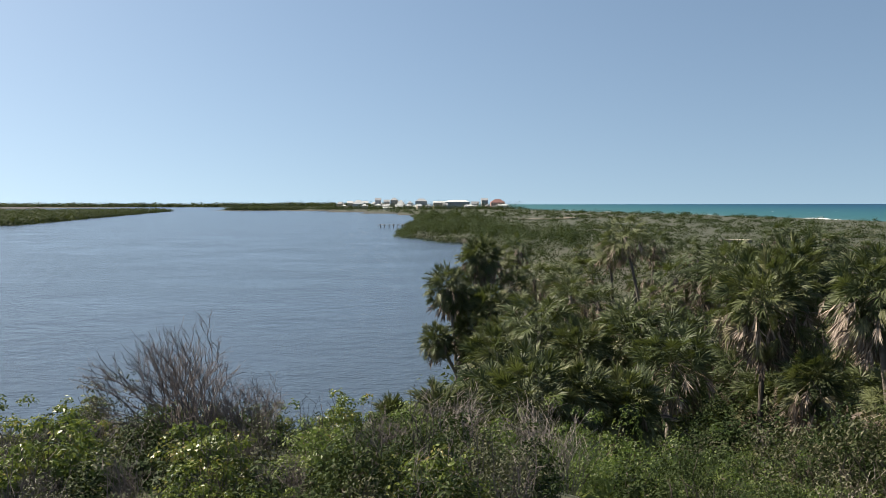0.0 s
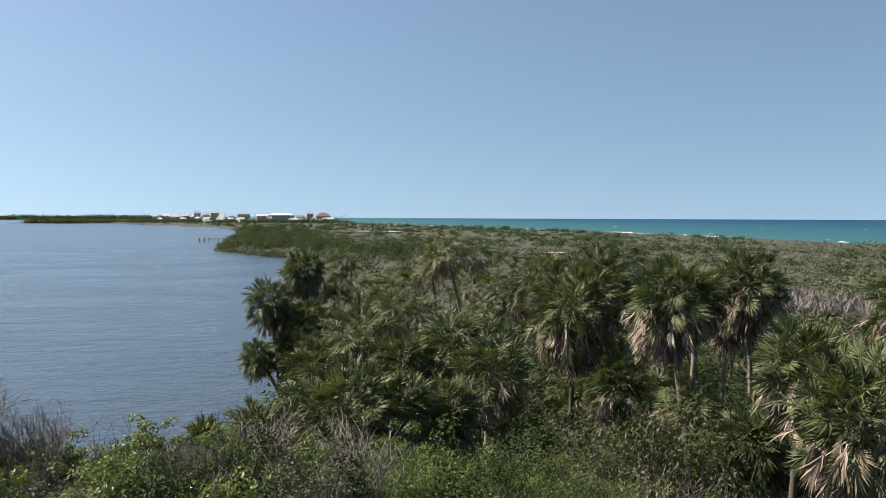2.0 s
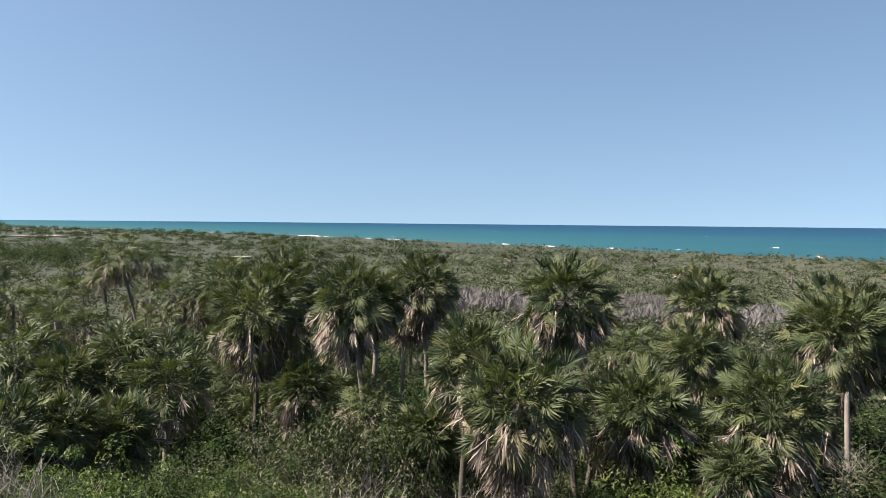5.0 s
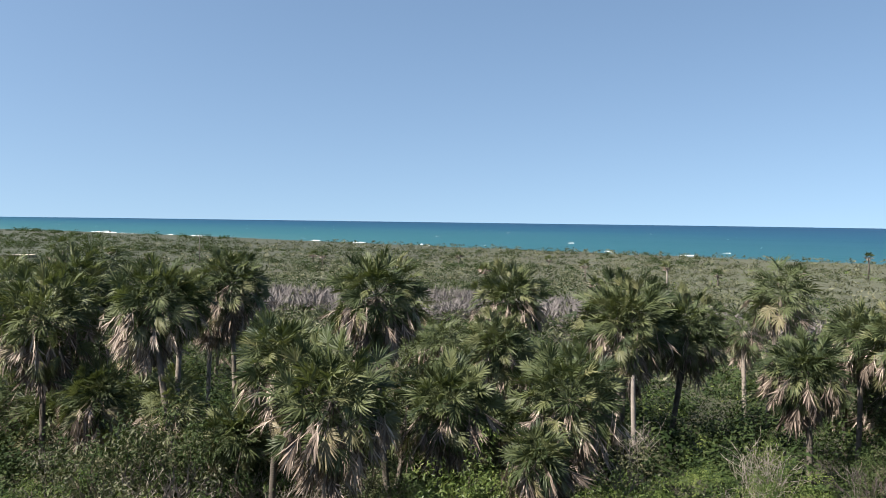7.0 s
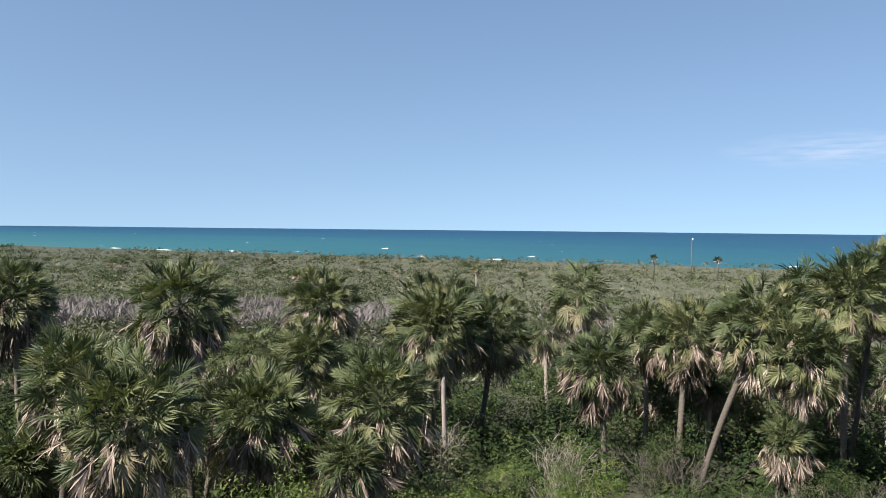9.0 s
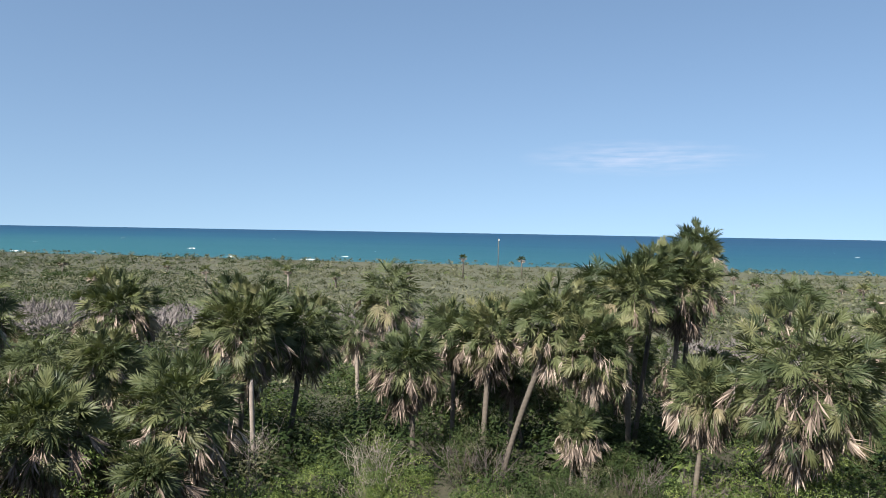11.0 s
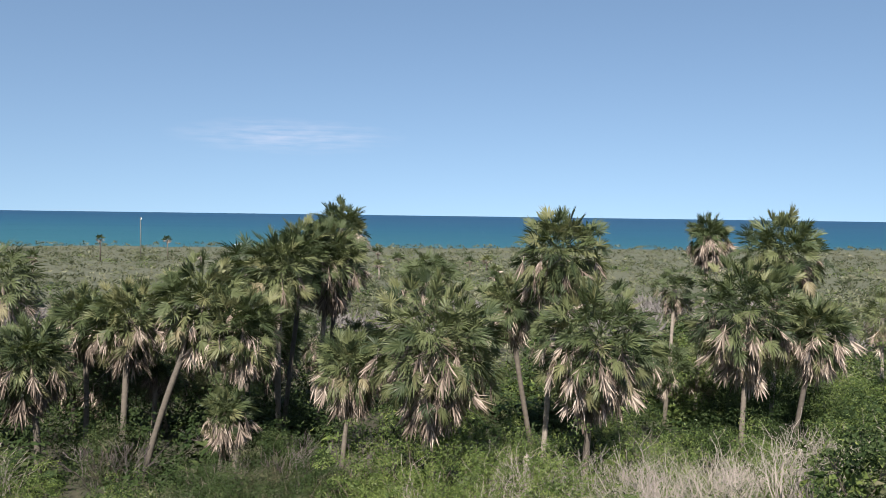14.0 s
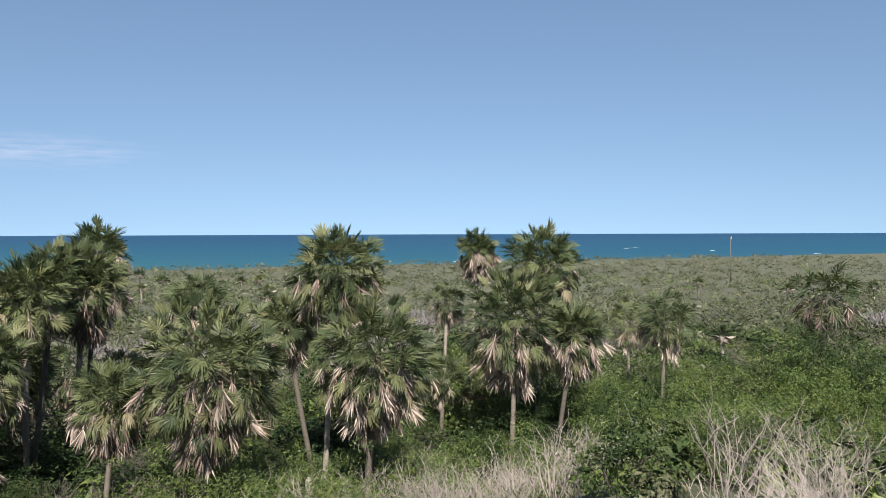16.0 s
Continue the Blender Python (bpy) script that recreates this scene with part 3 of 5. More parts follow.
CROWNS_FAR = {d: [joined_crown("crown", rng_crown, d, 52, 8) for _ in range(3)] for d in (0.2, 0.45, 0.7, 0.9)}


def palm(x, y, z, r, dead=0.5, foot=None, behind=False):
    """A sabal palm with the middle of its crown at x, y, z, crown radius r, share of dead leaves, and the foot of its trunk."""
    rng = rng_palm
    fx, fy = foot if foot else (x + rng.uniform(-0.5, 0.5), y + rng.uniform(-0.5, 0.5))
    fz = float(land(fx, fy)) - 0.15
    z0 = max(z - 0.2 * r, fz + 0.5)
    tree = new("palm_tree")
    tree.location = (fx, fy, fz)
    dx, dy, dz = x - fx, y - fy, z0 - fz
    lean = math.hypot(dx, dy)
    size = r / 1.8
    n = 10
    bow = rng.uniform(-0.15, 0.15)
    pts, radii = [], []
    thick = 0.138 * (0.75 + 0.25 * size) * rng.uniform(0.9, 1.12)
    for i in range(n + 1):
        s = i / n
        b = bow * math.sin(math.pi * s)
        pts.append((dx * s ** 1.1 + b, dy * s ** 1.1 - b, dz * s))
        radii.append(thick * (1.25 - 0.3 * min(1, s * 6)) * rng.uniform(0.94, 1.06) * (1.15 if s > 0.85 else 1))
    part("trunk", mesh_from("trunk", *tube(pts, radii, 9), [M_TRUNK], True), tree)
    place = Matrix.Translation(pts[-1])
    far_off = behind or (math.hypot(x, y) > 47.8 and z < 12.5 and not (x < 4.5 and y < 72))
    if far_off:
        kind = min(CROWNS, key=lambda d: abs(d - dead))
        c = part("crown", (CROWNS if math.hypot(x, y) < 54 else CROWNS_FAR)[kind][rng.randrange(3)], tree)
        c.matrix_local = place @ pose(0, 0, 0, 0, 0, rng.uniform(0, 360)) @ Matrix.Scale(r * 1.16 / 2.0, 4)
    else:
        for me, m in crown_plan(rng, dead, r * 1.16):
            f = part(me.name.split(".")[0], me, tree)
            f.matrix_local = place @ m
        R = min(SIZES, key=lambda q: abs(q - r))
        heart = part("inner_crown", HEARTS[R][rng.randrange(3)], tree)
        tagged(heart, "dense dark heart of the crown", kind="stuff")
        heart.matrix_local = place @ pose(0, 0, 0, 0, 0, rng.uniform(0, 360)) @ Matrix.Scale(r * 1.12 / R, 4)
    kind = min(SKIRT_FANS, key=lambda d: abs(d - dead))
    if far_off:
        s = part("dead_skirt", SKIRTS_FAR[kind][rng.randrange(3)], tree)
        grow = r * 1.12 / 2.0
    else:
        R = min(SIZES, key=lambda q: abs(q - r))
        s = part("dead_skirt", SKIRTS[R, kind][rng.randrange(2)], tree)
        grow = r * 1.12 / R
    tagged(s, "matted tan skirt of dead fans", kind="stuff")
    s.matrix_local = place @ pose(0, 0, 0, rng.uniform(-5, 5), rng.uniform(-5, 5), rng.uniform(0, 360)) @ Matrix.Scale(grow, 4)
    tall = "tall " if z - fz > 9 else ("low " if z - fz < 5 else "")
    tilt = "leaning " if lean > 1.8 and not tall else ""
    skirt = "a thick tan dead skirt" if dead > 0.55 else ("some tan dead fronds" if dead > 0.25 else "a full crown")
    tagged(tree, f"{tall}{tilt}sabal palm with green fans and {skirt}", "palm tree", "sabal palms")
    return tree


palm(3.6, 61.0, 7.1, 1.97, .4)
palm(2.6, 60.0, 3.6, 1.73, .3)
palm(4.4, 57.9, 5.4, 1.98, .3)
palm(6.0, 63.8, 6.6, 1.83, .3)
palm(1.5, 66.0, 7.2, 1.65, .4)
palm(51.0, -2.3, 14.3, 1.78, .6, (51.1, -1.6))
palm(47.1, -1.5, 12.7, 2.29, .9, (47.1, -0.8))
palm(44.1, 1.1, 12.3, 2.14, .3, (44.1, 1.2))
palm(49.0, 3.3, 11.7, 2.05, .3)
palm(40.8, 4.7, 10.9, 2.28, .4, (39.4, 7.3))
palm(40.0, 2.8, 9.8, 1.96, .5, (37.9, 3.1))
palm(38.9, 3.4, 5.8, 1.25, .9)
palm(43.2, 8.6, 9.8, 2.15, .7, (41.1, 8.6))
palm(44.6, 11.2, 9.6, 1.77, .7, (42.7, 10.7))
palm(45.4, 7.7, 6.3, 0.73, 1, (44.3, 7.8))
palm(35.6, -6.0, 9.8, 3.01, .6)
palm(38.0, -2.2, 8.2, 1.74, .8, (37.1, -1.7))
palm(37.2, -12.1, 13.6, 2.23, .5, (35.5, -10.8))
palm(39.8, -10.3, 10.8, 1.57, .6, (39.4, -11.7))
palm(32.9, -12.3, 10.2, 2.62, .6)
palm(46.9, -24.8, 14.0, 1.38, .6, (47.2, -24.3))
palm(42.3, -26.8, 13.4, 2.44, .4, (42.5, -26.5))
palm(38.0, -22.3, 10.7, 2.91, .6, (36.4, -21.1))
palm(36.3, -24.9, 9.8, 1.85, .6, (36.1, -23.5))
palm(51.4, -24.8, 10.4, 1.50, .6, (49.8, -23.7))
palm(40.2, -34.6, 9.7, 1.86, .6)
palm(62.4, -9.4, 10.2, 2.43, .6)
palm(39.0, -47.7, 10.9, 2.35, .9)
palm(46.4, -36.6, 9.0, 1.66, .5)
palm(49.9, 16.9, 11.1, 2.13, .7, (47.8, 16.8))
palm(39.9, 12.3, 8.4, 1.92, .8, (39.0, 11.7))
palm(39.1, 21.5, 10.0, 2.83, .6, (37.3, 20.6))
palm(42.4, 19.4, 9.5, 2.30, .5, (41.1, 19.8))
palm(52.9, 20.3, 8.2, 1.80, .7, (51.1, 19.3))
palm(64.1, -9.9, 10.0, 2.28, .4)
palm(46.6, -0.1, 13.0, 1.96, .3, (44.6, 1.1))
palm(23.9, 24.9, 12.0, 2.00, .9, (23.7, 23.7))
palm(37.3, 27.9, 10.9, 2.13, .9, (37.4, 27.7))
palm(18.0, 20.8, 9.2, 2.25, .9, (18.5, 20.4))
palm(17.9, 23.4, 10.2, 1.77, .4)
palm(23.8, 20.7, 8.1, 1.92, .6, (23.6, 20.9))
palm(27.5, 17.4, 8.3, 2.32, .6)
palm(30.6, 23.5, 9.3, 1.64, .3)
palm(22.7, 15.6, 7.1, 1.30, .8)
palm(38.3, 20.8, 10.0, 2.38, .5, (38.2, 21.0))
palm(18.0, 32.8, 11.6, 2.11, .6, (17.7, 29.6))
palm(21.5, 36.6, 11.1, 1.65, .4, (21.1, 36.9))
palm(15.2, 37.4, 10.7, 2.43, .7, (15.1, 37.5))
palm(18.7, 42.5, 11.4, 2.29, .5)
palm(25.7, 38.7, 11.5, 2.13, .7, (26.0, 38.6))
palm(25.5, 40.1, 10.0, 1.68, .6, (25.3, 40.2))
palm(27.6, 58.2, 11.7, 2.05, .2)
palm(16.3, 34.8, 7.3, 1.58, .8)
palm(17.8, 26.0, 6.9, 1.36, .3)
palm(18.1, 49.2, 11.1, 2.04, .5)
palm(0.4, 62.1, 8.7, 1.88, .3, (1.1, 62.0))
palm(-0.4, 60.0, 4.7, 1.51, .3, (1.4, 61.0))
palm(2.1, 63.0, 4.8, 1.70, .5, (1.6, 62.0))
palm(3.2, 69.0, 10.4, 1.96, .4, (4.8, 66.9))
palm(5.2, 71.9, 9.5, 1.79, .4)
palm(16.5, 72.2, 12.2, 2.23, .5, (17.9, 69.8))
palm(20.6, 77.4, 11.1, 1.71, .6, (20.0, 77.5))
palm(16.0, 76.4, 10.4, 1.53, .5)
palm(6.0, 48.7, 7.5, 2.64, .2)
palm(11.2, 47.8, 7.4, 2.46, .5)
palm(7.9, 45.4, 6.8, 1.99, .3)
palm(3.2, 30.9, 7.4, 2.49, .25)
palm(5.4, 31.6, 7.5, 1.52, .3)
palm(-0.1, 29.1, 7.5, 1.28, .15)
palm(-1.8, 27.0, 7.8, 0.69, .1)
palm(7.6, 32.2, 6.9, 1.69, .2)
palm(2.8, 42.0, 7.0, 1.82, .3)
palm(6.0, 69.8, 7.6, 1.75, .9)
palm(8.5, 73.6, 8.2, 1.98, .5)
palm(10.5, 69.3, 8.4, 1.87, .6)
palm(13.3, 76.9, 8.4, 2.22, .4)
palm(17.5, 59.6, 9.6, 1.99, .6)
palm(18.9, 57.1, 9.6, 1.82, .7)
palm(11.9, 60.9, 7.6, 1.77, .7)
palm(25.3, 81.3, 10.0, 1.81, .5)
palm(24.3, 65.8, 10.2, 1.99, .5)
palm(15.6, 56.0, 8.1, 1.66, .5)
palm(8.4, 89.7, 10.0, 1.76, .5)
palm(42.9, 101.4, 10.9, 1.95, .5)


def fill_palms():
    """Palms of the wood north and east of the mound that stand close together."""
    rng = random.Random(404)
    made = 0
    while made < 18:
        az, d = rng.uniform(4, 58), rng.uniform(54.5, 84)
        x, y = d * math.sin(radians(az)), d * math.cos(radians(az))
        if x < shore_west(y) + 4 or (az > 36 and d > 66):
            continue
        palm(x, y, rng.uniform(5.0, 8.6), rng.uniform(1.6, 2.2), rng.choice([0.2, 0.2, 0.4]))
        made += 1
    for az0, az1, d0, d1, n in ((16, 34, 36, 52, 8), (34, 64, 33, 50, 17), (64, 99, 48, 60, 15), (100, 126, 52, 62, 6)):
        for _ in range(n):
            az, d = rng.uniform(az0, az1), rng.uniform(d0, d1)
            if 61 < az < 71:
                continue
            x, y = d * math.sin(radians(az)), d * math.cos(radians(az))
            palm(x, y, rng.uniform(5.2, 8.2), rng.uniform(1.5, 2.1), rng.choice([0.4, 0.6, 0.9]), None, True)


fill_palms()


# ---- shrubs ----
def drift(x, y, seed=0.0):
    """Broad drifts of one kind of growth over the plain, from -1 to 1."""
    return (np.sin(x * 0.043 + 1.7 * np.sin(y * 0.031 + seed) + seed) * np.cos(y * 0.057 - 1.3 * np.sin(x * 0.027) + 2 * seed)
            + 0.5 * np.sin(x * 0.13 - y * 0.11 + 3 * seed) * np.sin(y * 0.17 + x * 0.05)) / 1.5


def leaf_quads(centres, normals, length, width, rng):
    """Small leaves as separate diamonds, as arrays of vertices and faces."""
    n = len(centres)
    t = rng.normal(size=(n, 3))
    t -= normals * (t * normals).sum(1, keepdims=True)
    t /= np.linalg.norm(t, axis=1, keepdims=True) + 1e-9
    b = np.cross(normals, t)
    ln = (length * rng.uniform(0.6, 1.3, n))[:, None]
    wd = (width * rng.uniform(0.7, 1.3, n))[:, None]
    bend = normals * ln * 0.18
    v = np.stack([centres - t * ln, centres + b * wd + bend, centres + t * ln, centres - b * wd + bend], 1).reshape(-1, 3)
    i = np.arange(n)[:, None] * 4
    f = np.concatenate([i + [0, 1, 2], i + [0, 2, 3]], 0)
    return v, f


def stems_of(rng, count, height, spread, r0=0.03, twigs=3, sides=4, lean=(0, 0), curl=0.25):
    """Bare stems from one root, each with side twigs."""
    chunks, tips = [], []
    for _ in range(count):
        a = rng.uniform(0, 6.283)
        out = spread * math.sqrt(rng.random())
        h = height * rng.uniform(0.6, 1.08)
        end = Vector((out * math.cos(a) + lean[0], out * math.sin(a) + lean[1], h))
        start = Vector((0.25 * end.x * rng.random(), 0.25 * end.y * rng.random(), -0.1))
        wob = Vector((rng.uniform(-1, 1), rng.uniform(-1, 1), 0)) * curl * height * 0.35
        P = [start + (end - start) * s + wob * math.sin(math.pi * s) + Vector((rng.uniform(-1, 1), rng.uniform(-1, 1), 0)) * 0.05 * height * (s > 0) for s in (0, 0.3, 0.55, 0.8, 1.0)]
        chunks.append(tube(P, [r0, r0 * 0.8, r0 * 0.6, r0 * 0.42, r0 * 0.2], sides))
        tips.append(P[-1])
        for _ in range(twigs):
            s = rng.uniform(0.35, 0.95)
            j = min(3, int(s * 4))
            q = P[j] + (P[j + 1] - P[j]) * (s * 4 - j)
            d = Vector((rng.uniform(-1, 1), rng.uniform(-1, 1), rng.uniform(0.3, 1.3))).normalized() * height * rng.uniform(0.12, 0.34)
            m = q + d * 0.5 + Vector((rng.uniform(-1, 1), rng.uniform(-1, 1), rng.uniform(-0.3, 0.6))) * 0.04 * height
            chunks.append(tube([q, m, q + d], [r0 * 0.45, r0 * 0.32, r0 * 0.14], 3))
            tips.append(q + d)
    return chunks, tips


def shrub_meshes(seed, leaf_mat, n_clumps, per, leaf, radius=1.2, height=1.7, plain_leaf=False):
    """A bush: stems that carry rounded clumps of small leaves in an uneven mass."""
    r, g = random.Random(seed), np.random.default_rng(seed)
    chunks, _ = stems_of(r, 5, height * 0.9, radius * 0.8, 0.03, 1, 3)
    cs, ns = [], []
    for _ in range(n_clumps):
        a, u = r.uniform(0, 6.283), r.random()
        el = math.asin(u ** 0.8)
        k = r.uniform(0.62, 1.0) * (1 + 0.22 * math.sin(3 * a + seed) + 0.12 * math.sin(5 * a + 2 * el))
        c = np.array([math.cos(a) * math.cos(el) * radius * k, math.sin(a) * math.cos(el) * radius * k, 0.15 + math.sin(el) * height * k])
        cr = radius * r.uniform(0.16, 0.34)
        o = g.normal(size=(per, 3))
        o[:, 2] = np.abs(o[:, 2]) - 0.35
        o /= np.linalg.norm(o, axis=1, keepdims=True)
        rad = cr * g.uniform(0.35, 1.05, (per, 1)) ** 0.5 * np.array([1, 1, 0.8])
        cs.append(c + o * rad)
        nn = o + np.array([0, 0, 0.5]) + g.normal(size=(per, 3)) * 0.4
        ns.append(nn / np.linalg.norm(nn, axis=1, keepdims=True))
    v, f = leaf_quads(np.concatenate(cs), np.concatenate(ns), leaf, leaf * 0.52, g)
    if plain_leaf:
        f = f[:len(f) // 2]
    return mesh_from("branchwork", *join(chunks), [M_STEM]), mesh_from("foliage", v.tolist(), f.tolist(), [leaf_mat])


SHRUBS = {
    "bright": [shrub_meshes(s, M_LEAF_BRIGHT, 44, 34, 0.056) for s in (1, 2, 3)],
    "dark": [shrub_meshes(s, M_LEAF_DARK, 44, 30, 0.062) for s in (4, 5, 6)],
    "olive": [shrub_meshes(s, M_LEAF_OLIVE, 44, 32, 0.05) for s in (7, 8, 9)],
    "sea": [shrub_meshes(s, M_LEAF_SEA, 44, 36, 0.07) for s in (10, 11, 12)],
}
SHRUBS_BIG = {
    "bright": [shrub_meshes(s, M_LEAF_BRIGHT, 56, 64, 0.042, plain_leaf=True) for s in (1, 2, 3)],
    "dark": [shrub_meshes(s, M_LEAF_DARK, 56, 60, 0.044, plain_leaf=True) for s in (4, 5, 6)],
    "olive": [shrub_meshes(s, M_LEAF_OLIVE, 56, 60, 0.04, plain_leaf=True) for s in (7, 8, 9)],
}
SHRUB_WORDS = {
    "bright": "bright green leafy coastal shrub in the thicket",
    "dark": "dark green dense evergreen shrub among the palms",
    "olive": "olive grey-green twiggy shrub in the thicket",
    "sea": "yellow-green broad-leaved shrub on the mound",
}


FAR_LEAVES = {}


def shrub(kind, x, y, size, rng, tall=1.0):
    """A bush of its own where it stands near; farther off it joins the thicket of its kind."""
    stems, foliage = (SHRUBS if size < 0.9 else SHRUBS_BIG)[kind][rng.randrange(3)]
    m = Matrix.Translation((x, y, float(land(x, y)) - 0.1)) @ pose(0, 0, 0, rng.uniform(-6, 6), rng.uniform(-6, 6), rng.uniform(0, 360)) @ \
        Matrix.Diagonal((size, size, size * tall, 1))
    if math.hypot(x, y) > 41:
        FAR_LEAVES.setdefault(kind, []).append((foliage, np.array(m)))
        return
    ob = new("shrub")
    ob.matrix_world = m
    part("branchwork", stems, ob)
    part("foliage", foliage, ob)
    tagged(ob, SHRUB_WORDS[kind], "shrub", kind + " shrubs")


def join_far_shrubs():
    for kind, rows in FAR_LEAVES.items():
        vs, fs, base = [], [], 0
        for me, m in rows:
            co = np.empty(len(me.vertices) * 3, np.float32)
            me.vertices.foreach_get("co", co)
            idx = np.empty(len(me.loops), np.int32)
            me.loops.foreach_get("vertex_index", idx)
            vs.append(co.reshape(-1, 3) @ m[:3, :3].T + m[:3, 3])
            fs.append(idx.reshape(-1, 3) + base)
            base += len(me.vertices)
        stuff("shrub_thicket", np.concatenate(vs), np.concatenate(fs), rows[0][0].materials[0], SHRUB_WORDS[kind].replace("shrub", "thicket", 1), "thicket")


def dead_mesh(seed, count, height, spread, mat, r0, twigs, lean=(0, 0)):
    """Upright dry stems from one root as two meshes: the stems, and their side twigs."""
    chunks = stems_of(random.Random(seed), count, height, spread, r0, twigs, 3, lean)[0]
    step = twigs + 1
    return mesh_from("branch", *join(chunks[::step]), [mat]), mesh_from("twig", *join([c for i, c in enumerate(chunks) if i % step]), [mat])


def bare_bush(seed, stems, height, spread, mat, r0, lean=0.0, levels=4):
    """A leafless bush as two meshes: stems, and the fine twigs that they fork into."""
    r, thick, fine = random.Random(seed), [], []

    def grow(p, d, ln, rad, level):
        bend = Vector((r.uniform(-1, 1), r.uniform(-1, 1), r.uniform(-0.3, 0.6))) * 0.12 * ln
        mid, end = p + d * ln * 0.5 + bend, p + d * ln
        (thick if level >= levels - 1 else fine).append(tube([p, mid, end], [rad, rad * 0.85, rad * 0.66], 3))
        if level:
            for _ in range(r.choice([2, 3, 3]) if level > 1 else r.choice([2, 2, 3])):
                side = Vector((r.gauss(0, 0.36) + lean * 0.1, r.gauss(0, 0.36), r.gauss(0.1, 0.2)))
                grow(p + (end - p) * r.uniform(0.6, 1.0), (d + side).normalized(), ln * r.uniform(0.55, 0.82), rad * 0.66, level - 1)

    for _ in range(stems):
        d = Vector((r.uniform(-1, 1) * spread + lean, r.uniform(-1, 1) * spread, 1.0)).normalized()
        grow(Vector((r.uniform(-0.15, 0.15), r.uniform(-0.15, 0.15), -0.05)), d, height * r.uniform(0.3, 0.4), r0, levels)
    return mesh_from("branch", *join(thick), [mat]), mesh_from("twig", *join(fine), [mat])


DEAD_PALE = [dead_mesh(s, 16, 2.0, 1.1, M_DEADWOOD, 0.014, 5) for s in (31, 32, 33)]
DEAD_BROWN = [bare_bush(s, 6, 2.2, 0.7, M_DARKTWIG, 0.022, 0.0, 3) for s in (44, 45, 46)]
DEAD_GREY = [bare_bush(s, 5, 2.0, 1.0, M_DEADWOOD, 0.024, 0.3, 3) for s in (47, 48)]
DEAD_BENT = [bare_bush(s, 11, 2.0, 0.6, M_DEADWOOD, 0.012, 0.75, 3) for s in (34, 35, 36)]
DEAD_DARK = [bare_bush(s, 7, 2.2, 0.5, M_DARKTWIG, 0.017, -0.45) for s in (36, 37)]


def dead_shrub(meshes, x, y, size, rng, label, spin=360.0, tall=1.0):
    ob = new("dead_shrub")
    ob.matrix_world = Matrix.Translation((x, y, float(land(x, y)) - 0.05)) @ pose(0, 0, 0, 0, 0, rng.uniform(0, spin)) @ Matrix.Diagonal((size, size, size * tall, 1))
    branch, twig = meshes[rng.randrange(len(meshes))]
    tagged(part("branch", branch, ob), "bare forked branches", kind="stuff")
    tagged(part("twig", twig, ob), "fine leafless twigs", kind="stuff")
    return tagged(ob, label, "dead shrub", "bare shrubs")


def polar(az, d):
    return d * math.sin(radians(az)), d * math.cos(radians(az))


